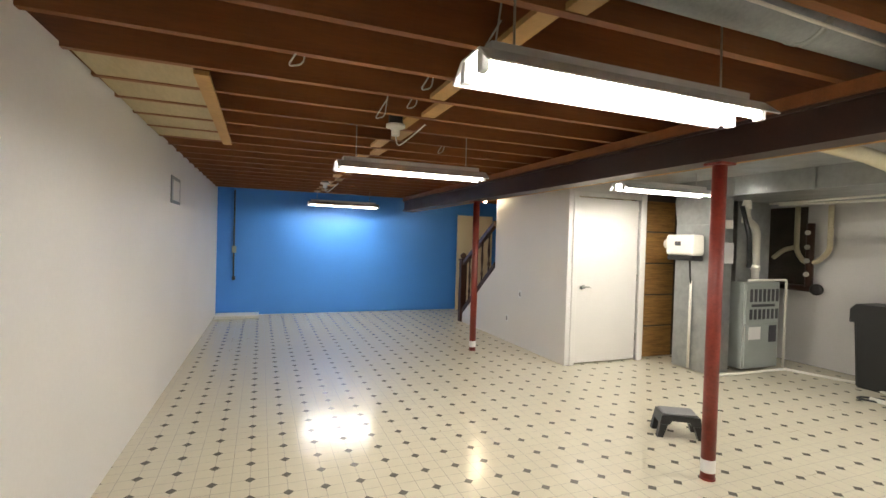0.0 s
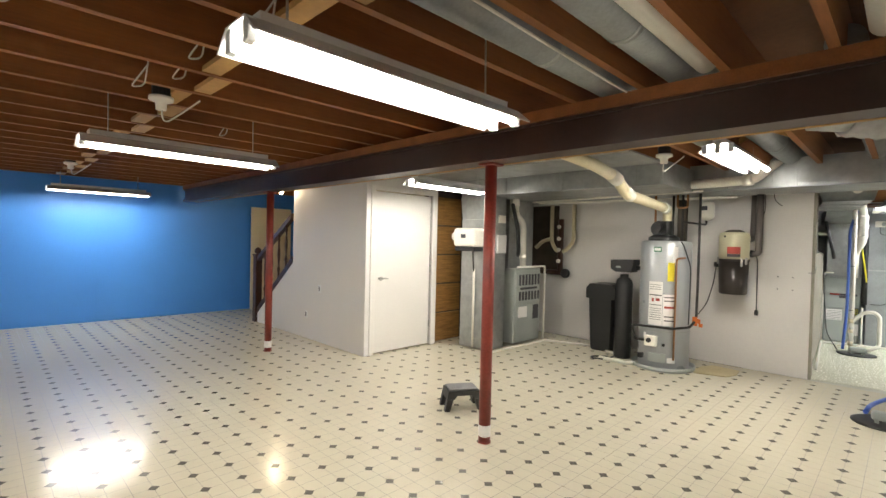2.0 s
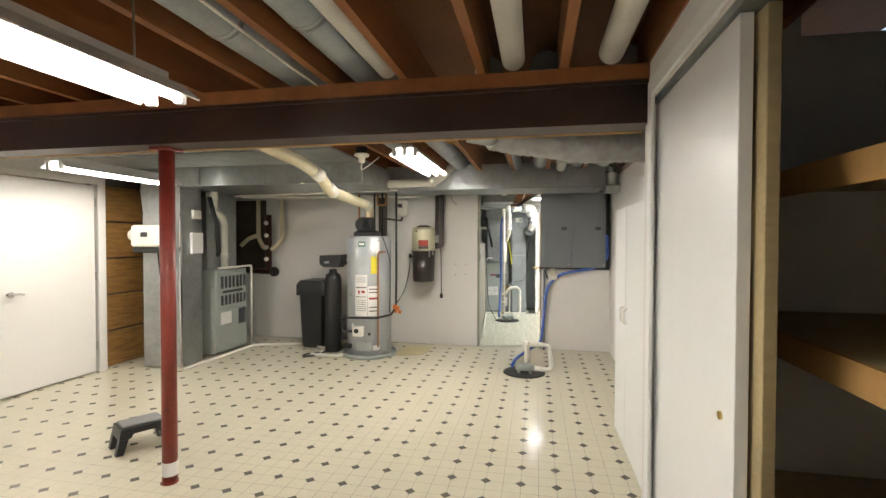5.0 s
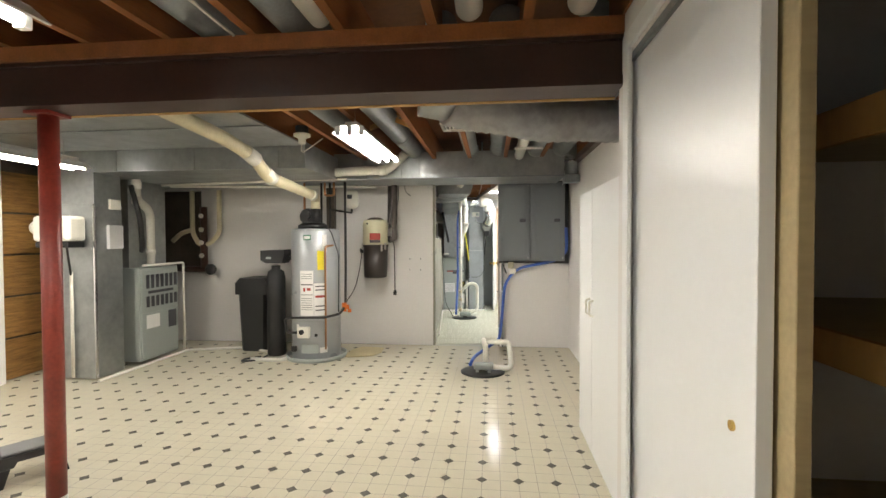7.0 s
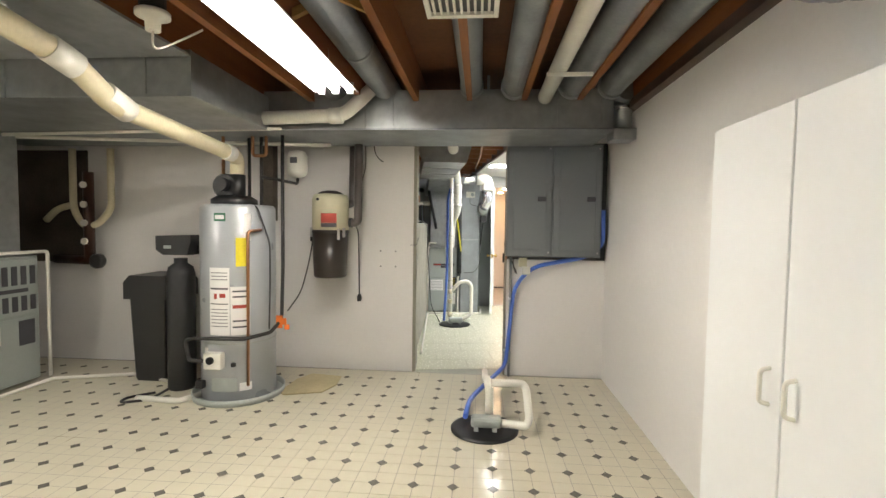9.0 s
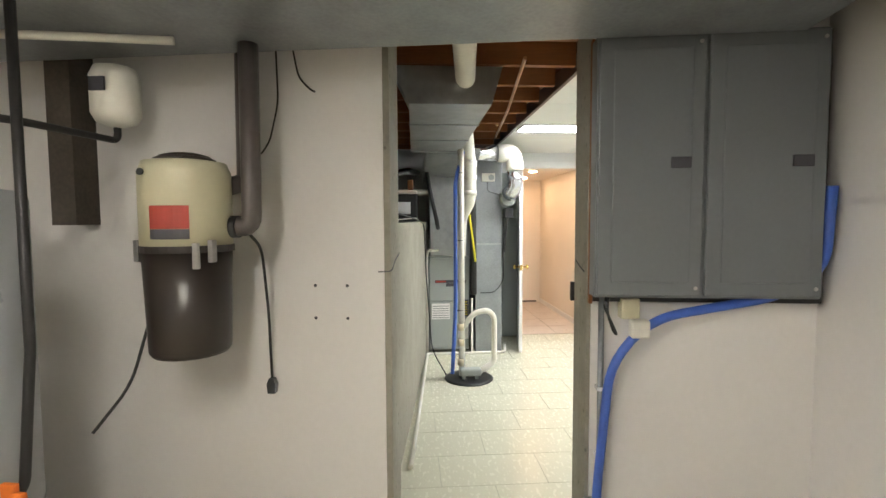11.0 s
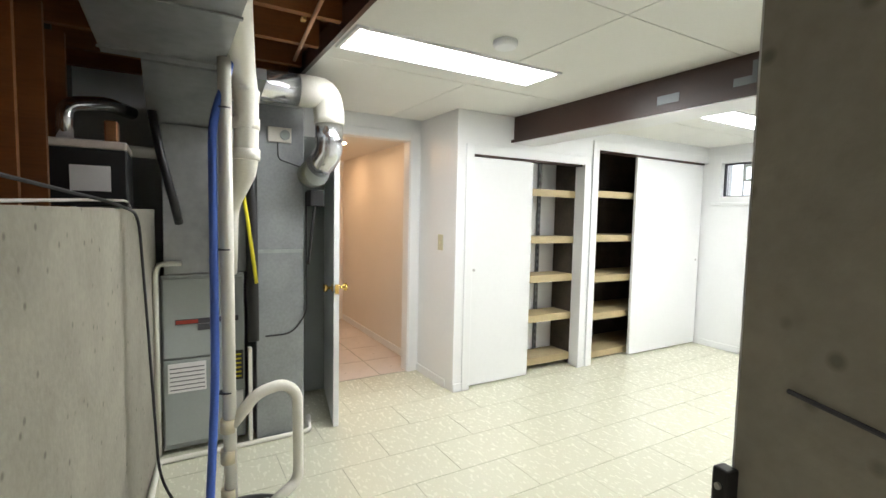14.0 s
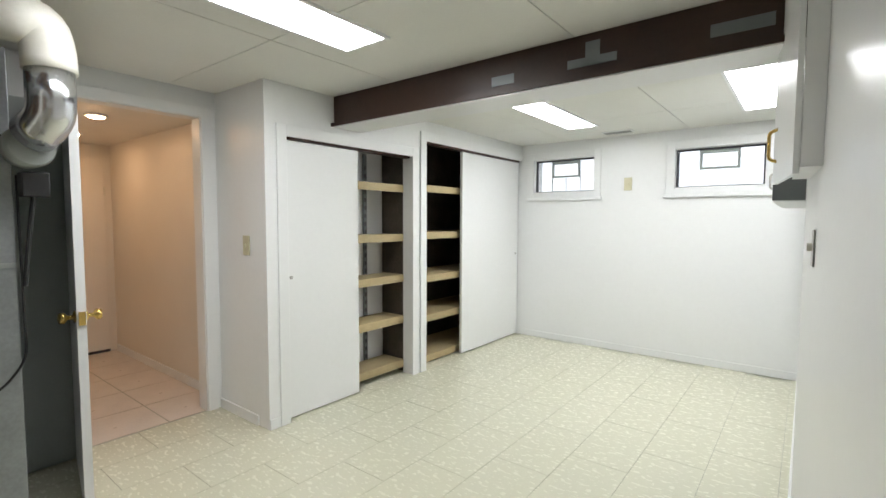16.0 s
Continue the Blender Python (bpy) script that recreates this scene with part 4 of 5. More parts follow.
stl.matrix_basis = pose(SX, SY, 0, 0, 0, -32) @ Matrix.Scale(0.78, 4)

# ---- cabinet and closet ----
cb = thing("utility_cabinet", "tall white two door utility cabinet, closed", "cabinet")
part("body", box(2.765, -1.45, 0.01, 4.05, -1.135, 1.675, 0.003), WHITE2, cb)
for xa, xb, hx in ((2.77, 3.647, 3.60), (3.655, 4.045, 3.70)):
    dr = part("door", box(xa, -1.132, 0.05, xb, -1.115, 1.67, 0.003), WHITE2, cb)
    part("handle", tube([(hx, -1.115, 0.90), (hx, -1.09, 0.905), (hx, -1.09, 0.99), (hx, -1.115, 0.995)], 0.006, 8, 0.015), PVC, dr, "small white pull")
struct("wall_closet", boxes([(2.60, -2.0, 0, 2.72, -1.03, 2.30), (-0.62, -1.13, 2.08, 2.60, -1.03, 2.30), (-0.62, -1.12, 2.30, 2.60, -1.09, 2.488), (-0.62, -1.13, 0, -0.2, -1.03, 2.08)]), WHITE, "white closet wall with a wide sliding door opening")
struct("trim_closet", boxes([(2.535, -1.028, 0, 2.60, -1.012, 2.145), (-0.2, -1.028, 2.08, 2.535, -1.012, 2.145)], 0.003), WHITE2, "white casing round the closet opening")
struct("track_closet", box(-0.2, -1.12, 2.05, 2.598, -1.04, 2.078), STEELD, "metal sliding door track")
sd = thing("sliding_door", "white flush sliding closet door, half open", "door")
part("leaf", box(1.74, -1.085, 0.012, 2.595, -1.05, 2.045, 0.003), WHITE2, sd)
part("pull", lathe([(0.012, 0), (0.012, 0.006)], 1.83, -1.05, 12, "y", 0.95), BRASS, sd, "tiny brass pull")
sd2 = thing("sliding_door", "white flush sliding closet door behind another", "door")
part("leaf", box(1.69, -1.128, 0.012, 2.55, -1.095, 2.045, 0.003), SHELFW, sd2)
# closet floor is coloured dark to hold the shade in there
struct("floor_closet", box(-0.62, -2.0, -0.003, 2.6, -1.13, 0.004), SHADEW, "closet floor coloured dark for its shade")
for i, z in enumerate((0.45, 1.13, 1.65)):
    sh = thing("closet_shelf", "deep plywood shelf in the dark closet", "shelf", "closet shelves")
    part("board", box(-0.6, -1.98, z, 2.59, -1.32, z + 0.02), SHELFW, sh)
    part("front_edge", box(-0.6, -1.32, z - 0.06, 2.59, -1.30, z + 0.022), PINE, sh)

# slanting side wall just past the opening, with its cabinet
SIDE = Matrix.Translation((7.004, -0.605, 0)) @ Matrix.Rotation(radians(-77.8), 4, "Z")
sw = struct("wall_side", box(0.0, -0.10, 0, 2.18, 0.0, 2.40), WHITE2, "glossy white side wall beyond the opening")
sw.matrix_basis = SIDE
sw = struct("baseboard_side", box(0.05, 0.001, 0, 2.18, 0.013, 0.07, 0.003), WHITE2, "white baseboard along the side wall")
sw.matrix_basis = SIDE
o = thing("wall_switch", "steel switch plate on the side wall", "switch")
part("plate", box(1.63, 0.001, 1.18, 1.70, 0.006, 1.30, 0.002), NICKEL, o)
part("toggle", box(1.66, 0.006, 1.23, 1.67, 0.02, 1.255), PVC, o)
o.matrix_basis = SIDE
wd = thing("wall_cabinet", "glossy white wall cabinet with its door hanging open", "cabinet")
part("back", box(1.50, 0.001, 1.49, 2.02, 0.010, 2.16), WHITE2, wd)
part("side", box(1.50, 0.010, 1.49, 1.516, 0.055, 2.16), WHITE2, wd)
part("side", box(2.004, 0.010, 1.49, 2.02, 0.055, 2.16), WHITE2, wd)
part("shelf", box(1.516, 0.010, 1.49, 2.004, 0.055, 1.506), WHITE2, wd)
part("shelf", box(1.516, 0.010, 2.144, 2.004, 0.055, 2.16), WHITE2, wd)
cdo = part("door", prism([(1.50, 0.057), (1.50, 0.073), (1.99, 0.118), (1.99, 0.102)], "z", 1.47, 2.165), WHITE2, wd, "glossy white door standing ajar")
part("handle", tube([(1.90, 0.108, 1.55), (1.90, 0.135, 1.56), (1.90, 0.135, 1.66), (1.90, 0.108, 1.67)], 0.006, 8, 0.02), BRASS, cdo, "brass pull", True)
wd.matrix_basis = SIDE
eb = thing("latch_box", "small black box fixed on the edge of the opening", "box")
part("case", box(6.988, -0.597, 1.0, 7.008, -0.577, 1.09, 0.003), BLACK, eb)
part("screw", lathe([(0.004, 0), (0.004, 0.003)], 6.998, -0.577, 8, "y", 1.07), NICKEL, eb)
vd = thing("vacuum_pipe", "two dark plastic pipes dropping through the ceiling", "pipe")
for y in (0.225, 0.125):
    part("pipe", tube([(7.30, y, 2.47), (7.30, y, 2.17)], 0.034, 16, 0), BROWNP, vd, "", True)
    part("coupling", tube([(7.30, y, 2.175), (7.30, y, 2.15)], 0.040, 16, 0), PVC, vd, "white pipe collar", True)

# ---- second room ----
# laid out square in its own plan, then turned as a whole: the extension meets the old house at an angle
C2 = 2.25
SECOND = Matrix.Translation((0.3166, -1.0044, -0.004)) @ Matrix.Rotation(radians(8.9), 4, "Z") @ Matrix.Diagonal((0.9487, 0.9487, 0.97, 1))
old_house = set(bpy.data.objects)
struct("floor_second", box(6.662, -5.7, -0.2, 10.56, 0.9, -0.003), SLATEJ, "mottled cream vinyl tile floor")
struct("wall_second_west", box(6.96, -5.48, 0, 7.16, -3.08, TOP), WHITE2, "glossy white side wall of second room")
struct("wall_window", boxes([(6.96, -5.7, 0, 10.7, -5.48, 1.69), (6.96, -5.7, 2.06, 10.7, -5.48, TOP), (6.96, -5.7, 1.69, 7.47, -5.48, 2.06), (8.21, -5.7, 1.69, 9.03, -5.48, 2.06), (9.75, -5.7, 1.69, 10.7, -5.48, 2.06)]), WHITE2, "white wall with two high basement windows")
for xa, xb, nm in ((7.47, 8.21, "window_2"), (9.03, 9.75, "window_3")):
    w = thing(nm, "high glass block basement window with vent", "window", "basement windows", "structure")
    part("frame", boxes([(xa, -5.56, 1.69, xb, -5.53, 1.708), (xa, -5.56, 2.042, xb, -5.53, 2.06), (xa, -5.56, 1.708, xa + 0.018, -5.53, 2.042), (xb - 0.018, -5.56, 1.708, xb, -5.53, 2.042)]), INK, w, "dark window frame")
    cx = (xa + xb) / 2
    part("vent_frame", boxes([(cx - 0.17, -5.575, 1.86, cx + 0.17, -5.545, 1.885), (cx - 0.17, -5.575, 2.01, cx + 0.17, -5.545, 2.04), (cx - 0.17, -5.575, 1.885, cx - 0.145, -5.545, 2.01), (cx + 0.145, -5.575, 1.885, cx + 0.17, -5.545, 2.01)]), GREYE, w, "grey vent frame")
    bw = (xb - xa - 0.036) / 4
    for i in range(4):
        for j in range(2):
            if j == 1 and i in (1, 2):
                continue
            o = part("pane", box(xa + 0.02 + i * bw, -5.585, 1.71 + j * 0.168, xa + 0.014 + (i + 1) * bw, -5.565, 1.87 + j * 0.168, 0.004), GLASS, w)
            o.visible_shadow = False
    part("casing", boxes([(xa - 0.08, -5.478, 1.63, xa - 0.002, -5.462, 2.14), (xb + 0.002, -5.478, 1.63, xb + 0.08, -5.462, 2.14), (xa - 0.002, -5.478, 2.062, xb + 0.002, -5.462, 2.14), (xa - 0.10, -5.478, 1.60, xb + 0.10, -5.445, 1.63), (xa - 0.002, -5.478, 1.631, xb + 0.002, -5.462, 1.688)], 0.003), WHITE2, w, "white window casing")
    part("sill", box(xa + 0.001, -5.53, 1.6905, xb - 0.001, -5.48, 1.698), WHITE2, w)
struct("ground", box(-400, -400, -0.6, 400, -5.75, -0.5), CONC, "ground outside the basement")
# added glowing sheet that puts daylight behind the window panes
struct("backdrop", box(6.0, -6.9, 1.0, 12, -6.88, 3.4), GSKY, "glowing sheet for daylight outside the windows")
ceil2 = bmesh.new()
for i in range(3):
    for j in range(5):
        x0, y0 = 6.87 + i * 1.22, -0.80 - (j + 1) * 0.94
        add_box(ceil2, x0 + 0.003, y0 + 0.003, C2, min(x0 + 1.217, 10.555), y0 + 0.937, C2 + 0.014)
struct("ceiling_second", ceil2, CEILT, "white ceiling boards with thin seams")
struct("ceiling_second_backing", box(6.87, -5.5, C2 + 0.014, 10.56, -0.80, C2 + 0.03), CEILT, "backing of the ceiling boards")
struct("ceiling_second_edge", box(6.87, -0.798, C2 - 0.01, 10.56, -0.775, C2 + 0.09), DARKWOOD, "dark edge of the boarded ceiling")
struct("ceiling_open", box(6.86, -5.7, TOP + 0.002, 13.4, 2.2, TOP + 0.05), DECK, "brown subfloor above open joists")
jy = mesh_of("joist", box(-0.02, -0.77, 2.27, 0.02, 2.0, TOP), JOISTY)
for k in range(10):
    tagged(new("joist", jy), "brown timber ceiling joist above the equipment", "joist", "equipment joists", "structure").location = (6.98 + 0.38 * k, 0, 0)
struct("soffit_slope", box(8.9, -0.62, 2.255, 8.93, -0.60, 2.27), PINE, "small timber cleat")
solid("cable", tube([(7.2, -0.45, 2.26), (8.4, -0.6, 2.262), (9.5, -0.7, 2.26)], 0.010, 8, 0.2), COPPER, "reddish pipe fixed across the joists", "pipe")


def panel_light(x0, y0, x1, y1, label):
    p = thing("ceiling_panel_light", label, "lamp", "ceiling panel lights")
    part("frame", boxes([(x0 - 0.02, y0 - 0.02, C2 - 0.012, x1 + 0.02, y0, C2 - 0.001), (x0 - 0.02, y1, C2 - 0.012, x1 + 0.02, y1 + 0.02, C2 - 0.001), (x0 - 0.02, y0, C2 - 0.012, x0, y1, C2 - 0.001), (x1, y0, C2 - 0.012, x1 + 0.02, y1, C2 - 0.001)]), WHITE2, p)
    part("diffuser", box(x0, y0, C2 - 0.008, x1, y1, C2 - 0.002), GPANEL, p, "glowing diffuser")


panel_light(8.82, -2.05, 9.10, -0.84, "long flush ceiling light panel, lit")
panel_light(8.76, -4.76, 9.02, -3.62, "long flush ceiling light beyond the beam, lit")
panel_light(7.30, -4.86, 7.58, -3.62, "bright flush ceiling light by the wall cabinet, lit")
sm = solid("smoke_detector", lathe([(0.05, 0), (0.06, 0.01), (0.06, 0.03)], 8.6, -1.5, 24, "z", C2 - 0.031), WHITE2, "round white detector on the ceiling", "detector", "", "", True)
vn = thing("ceiling_vent", "slim white ceiling vent near the windows", "vent")
part("frame", box(8.55, -5.28, C2 - 0.008, 8.85, -5.16, C2 - 0.001), WHITE2, vn)
for i in range(4):
    part("slat", box(8.57, -5.265 + 0.025 * i, C2 - 0.013, 8.83, -5.255 + 0.025 * i, C2 - 0.0085), GREYE, vn)
bm2 = thing("boxed_beam", "dark brown steel beam with pale tape patches", "beam", "", "structure")
part("face", box(7.165, -2.80, 2.06, 9.918, -2.62, 2.248), BEAM, bm2)
part("flange", box(7.165, -2.87, 2.035, 9.918, -2.59, 2.059), BEAM, bm2)
part("underside", box(7.165, -2.86, 2.028, 9.9, -2.60, 2.0345), GREYW, bm2, "pale underside sheet")
for x, w, z, h in ((8.42, 0.14, 2.09, 0.05), (7.88, 0.24, 2.10, 0.04), (7.96, 0.07, 2.10, 0.11), (7.28, 0.22, 2.11, 0.05)):
    part("tape", box(x, -2.6195, z, x + w, -2.6165, z + h), GREYP, bm2, "grey tape patch")
# closets
struct("wall_closet_second", boxes([(9.92, -2.20, 0, 10.04, -2.06, C2), (9.92, -3.63, 0, 10.04, -3.49, C2), (9.92, -3.49, 1.93, 10.04, -2.20, C2), (9.92, -5.48, 2.085, 10.04, -3.63, C2), (10.04, -2.18, 0, 10.68, -2.06, C2), (10.62, -5.48, 0, 10.7, -2.18, C2)]), WHITE2, "white closet wall with two sliding door openings")
struct("trim_closet_second", boxes([(9.905, -2.215, 0, 9.919, -2.14, 1.99), (9.905, -3.55, 0, 9.919, -3.475, 1.99), (9.905, -3.475, 1.915, 9.919, -2.215, 1.99), (9.902, -3.66, 0, 9.917, -3.58, 2.15), (9.905, -5.47, 2.07, 9.919, -3.66, 2.15)], 0.003), WHITE2, "white casings round the closet openings")
struct("track_second", boxes([(9.95, -3.485, 1.905, 10.02, -2.205, 1.928), (9.95, -5.47, 2.06, 10.02, -3.635, 2.083)]), DARKWOOD, "dark sliding door tracks")
for ya, yb, zt in ((-2.88, -2.205, 1.90), (-5.46, -4.29, 2.055)):
    s = thing("sliding_door", "white flush sliding closet door, partly open", "door", "closet doors")
    part("leaf", box(9.955, ya, 0.012, 9.985, yb, zt, 0.003), WHITE2, s)
    part("pull", lathe([(0.012, 0), (0.012, 0.006)], 9.949, yb - 0.06 if yb > -3 else ya + 0.06, 12, "x", 0.98), NICKEL, s)
    s = thing("sliding_door", "white sliding closet door behind the front one", "door", "closet doors")
    part("leaf", box(9.99, ya, 0.012, 10.015, yb + (0.0 if yb > -3 else -0.05), zt, 0.003), WHITE2, s)
for ya, yb, zs in ((-3.50, -2.2, (0.10, 0.50, 0.87, 1.23, 1.66)), (-5.46, -3.62, (0.06, 0.45, 0.83, 1.24, 1.68))):
    u = thing("shelf_unit", "plywood storage shelves inside the closet, empty", "shelf", "closet shelf units")
    for z in zs:
        part("shelf", box(10.05, ya, z, 10.30 if ya > -4 else 10.55, yb, z + 0.018), SHELFW, u)
        part("front_edge", box(10.035, ya, z - 0.045, 10.0495, yb, z + 0.02), SHELFW, u)
    UX = 10.31 if ya > -4 else 10.585
    for y in ((-3.10, -3.28) if ya > -4 else (-3.80, -4.25)):
        up = part("upright", box(UX, y - 0.02, 0.0, UX + 0.015, y + 0.02, 1.95), GREYP if ya > -4 else INK, u, "slotted steel upright")
        for i in range(26):
            part("slot", box(UX - 0.003, y - 0.012, 0.06 + i * 0.07, UX - 0.0005, y + 0.012, 0.095 + i * 0.07), INK, up)
struct("wall_closet_back", box(10.33, -3.51, 0, 10.36, -2.18, C2), WHITE2, "white back panel of the shelf closet")
# divider and back sheet carry the closet shade as dark colour
struct("wall_closet_divider", box(10.04, -3.60, 0, 10.62, -3.52, C2), SHADEW, "divider between closets, shade put into its colour")
struct("wall_closet_dark", box(10.605, -5.48, 0, 10.618, -3.60, C2), SHADEW, "dark sheet for the shade at the long closet's back")
struct("baseboard", boxes([(7.162, -5.478, 0, 9.9, -5.465, 0.07), (7.162, -5.46, 0, 7.175, -3.08, 0.07), (10.04, -2.058, 0, 10.555, -2.045, 0.07), (9.907, -2.139, 0, 9.919, -2.06, 0.07)], 0.003), WHITE2, "white baseboard along the walls")
for x, y, z, ax in ((8.66, -5.475, 1.75, "y"), (10.15, -2.055, 1.2, "y")):
    o = thing("wall_switch", "ivory plastic switch plate on the wall", "switch", "switch plates")
    part("plate", box(x - 0.04, y, z - 0.065, x + 0.04, y + 0.008, z + 0.065, 0.003), BEIGE, o)
    part("toggle", box(x - 0.006, y + 0.008, z - 0.012, x + 0.006, y + 0.02, z + 0.012), BEIGE, o)
wc = thing("wall_cabinet", "white wall cabinet with doors ajar under the ceiling", "cabinet")
part("body", box(7.162, -4.9, 1.47, 7.30, -3.3, 2.235, 0.003), WHITE2, wc)
for ya, yb in ((-4.9, -4.38), (-4.37, -3.85)):
    d = part("door", box(7.302, ya, 1.475, 7.318, yb, 2.23, 0.003), WHITE2, wc)
    part("handle", tube([(7.318, yb - 0.05, 1.56), (7.345, yb - 0.05, 1.57), (7.345, yb - 0.05, 1.65), (7.318, yb - 0.05, 1.66)], 0.006, 8, 0.02), NICKEL, d, "chrome pull")
# dark grey sheet standing for the shaded gap of the cabinet
d = part("door", box(7.165, -3.30, 1.475, 7.30, -3.28, 2.23, 0.003), GREYP, wc, "dark sheet for shade inside the cabinet")
# hall behind the open door
struct("wall_hall_front", boxes([(10.56, -2.06, 0, 10.68, -1.95, C2 + 0.2), (10.56, -1.22, 0, 10.68, 1.2, TOP), (10.56, -1.95, 2.07, 10.68, -1.22, C2 + 0.2)]), WHITE2, "white wall with the hall doorway")
struct("trim_hall", boxes([(10.545, -2.03, 0, 10.559, -1.955, 2.14), (10.545, -1.215, 0, 10.559, -1.14, 2.14), (10.545, -1.955, 2.075, 10.559, -1.215, 2.14)], 0.003), WHITE2, "white door casing")
struct("floor_hall", box(10.562, -2.2, -0.2, 13.3, -0.2, -0.003), SLATEJ, "pinkish ceramic tile floor of hall")
struct("wall_hall_south", box(10.68, -2.3, 0, 13.1, -2.12, TOP), PEACH, "warm lit hall wall")
struct("wall_hall_north", box(10.68, -0.6, 0, 13.1, -0.45, TOP), PEACH, "warm lit hall wall")
struct("wall_hall_end", box(12.95, -2.12, 0, 13.1, -0.6, TOP), PEACH, "warm lit end wall of the hall")
struct("ceiling_hall", box(10.68, -2.12, 2.12, 12.95, -0.6, 2.16), PEACH, "warm lit hall ceiling")
hdr = thing("door_3", "plain white door closed at the end of hall", "door", "", "structure")
part("leaf", box(12.925, -2.05, 0.03, 12.948, -1.25, 1.98, 0.003), PEACH, hdr)
part("gap", box(12.93, -2.05, 0.004, 12.948, -1.25, 0.028), INK, hdr)
part("hinge", lathe([(0.008, 0), (0.008, 0.1)], 12.92, -2.05, 10, "z", 1.6), PVC, hdr)
hl = thing("ceiling_spot", "small round warm ceiling spot, lit", "lamp", "hall spots")
part("ring", lathe([(0.07, 0), (0.075, 0.008), (0.075, 0.014)], 12.3, -1.65, 24, "z", 2.104), WHITE2, hl)
part("lens", lathe([(0.05, 0), (0.05, 0.005)], 12.3, -1.65, 24, "z", 2.098), GHALL, hl, "glowing lens")
copy_thing(hl, Matrix.Translation((-1.0, 0.1, 0)))
struct("baseboard_hall", box(10.7, -2.118, 0, 12.9, -2.105, 0.07), WHITE2, "white baseboard in the hall")
od = thing("door_4", "white door standing open with brass knobs", "door", "", "structure")
part("leaf", prism([(10.545, -1.20), (10.548, -1.165), (9.735, -1.005), (9.728, -1.04)], "z", 0.012, 2.04), WHITE2, od)
for s, m in ((1, 0), (-1, 1)):
    cx, cy = 9.80, -1.035
    part("knob", lathe([(0.027, 0), (0.027, 0.006), (0.010, 0.01), (0.010, 0.03), (0.026, 0.045), (0.024, 0.062), (0.01, 0.066)], cx, cy + 0.018, 20, "y", 0.93) if s > 0 else lathe([(0.01, -0.066), (0.024, -0.062), (0.026, -0.045), (0.010, -0.03), (0.010, -0.01), (0.027, -0.006), (0.027, 0)], cx, cy - 0.018, 20, "y", 0.93), BRASS, od, "brass knob", True)
part("latch_plate", box(9.722, -1.036, 0.90, 9.7275, -1.01, 0.96), BRASS, od)
for z in (0.25, 1.05, 1.8):
    part("hinge", lathe([(0.009, 0), (0.009, 0.09)], 10.54, -1.155, 10, "z", z), BRASS, od)

# ---- equipment corner of the second room ----
hw = prism([(6.99, 0.27), (9.95, 0.0), (9.98, 0.5), (6.87, 0.62)], "z", 0, 1.42)
struct("wall_half", hw, CONC, "chest high bare concrete wall")
# unlit corner: its shade is put into these two dark walls
struct("wall_crawl", box(6.86, 1.6, 1.42, 10.6, 1.7, TOP), SHADEW, "back of the crawl space with shade in its colour")
struct("wall_second_north", box(9.96, 0.45, 0, 10.56, 0.55, TOP), SHADEW, "wall behind the furnace, shade put into its colour")
for k in range(8):
    x = 6.95 + 0.40 * k
    solid("wall_stud", box(x, 0.46 - 0.035 * k * 0.4, 1.421, x + 0.04, 0.55 - 0.035 * k * 0.4, 2.27), JOISTY, "rough brown wall stud on the concrete wall", "stud", "wall studs", "structure")
struct("wall_sheathing", prism([(6.87, 0.56), (9.9, 0.46), (9.9, 0.48), (6.87, 0.58)], "z", 1.421, 2.27), DECK, "brown boards behind the studs")
for x in (7.92, 8.34):
    o = thing("outlet", "white outlet plate fixed on a stud", "outlet", "stud outlets")
    part("plate", box(x, 0.395 - (x - 7.9) * 0.05, 1.50, x + 0.07, 0.405 - (x - 7.9) * 0.05, 1.62, 0.002), PVC, o)
    part("socket", box(x + 0.02, 0.391 - (x - 7.9) * 0.05, 1.53, x + 0.05, 0.3949 - (x - 7.9) * 0.05, 1.59), GREYE, o)
solid("power_cord", tube([(7.96, 0.38, 1.55), (8.2, 0.30, 1.50), (8.8, 0.10, 1.44), (9.15, 0.04, 1.40), (9.25, 0.02, 0.9), (9.05, -0.02, 0.25), (9.0, -0.15, 0.03)], 0.006, 8, 0.1), BLACK, "black cord draped over the concrete wall to pump", "cord")
solid("cable", tube([(8.4, 0.35, 1.43), (9.0, 0.20, 1.45), (9.6, 0.10, 1.46), (9.7, 0.08, 1.3)], 0.006, 8, 0.1), WIREW, "white cable lying on the concrete wall", "cable")
solid("floor_pipe", tube([(7.4, 0.17, 0.016), (9.74, 0.0, 0.016), (9.75, -0.85, 0.016), (9.9, -0.88, 0.05)], 0.015, 10, 0.03), PVC, "white drain pipe along the floor", "pipe", "", "", True)

f2 = thing("furnace", "grey gas furnace with labels beside the concrete wall", "furnace")
part("cabinet", box(9.84, -0.47, 0.03, 10.5, -0.02, 1.05, 0.006), GREYE, f2)
part("upper_door", box(9.822, -0.46, 0.57, 9.839, -0.03, 1.03, 0.004), GREYE, f2)
part("lower_door", box(9.824, -0.46, 0.06, 9.839, -0.03, 0.56, 0.004), GREYE, f2)
part("stripe", box(9.815, -0.43, 0.765, 9.8215, -0.09, 0.795), INK, f2)
part("stripe_red", box(9.811, -0.21, 0.770, 9.8145, -0.095, 0.79), REDLAB, f2)
part("switch_plate", box(9.815, -0.31, 0.725, 9.8215, -0.21, 0.762), INK, f2)
part("label", box(9.817, -0.25, 0.37, 9.8235, -0.05, 0.54), PAPER, f2, "white instruction label")
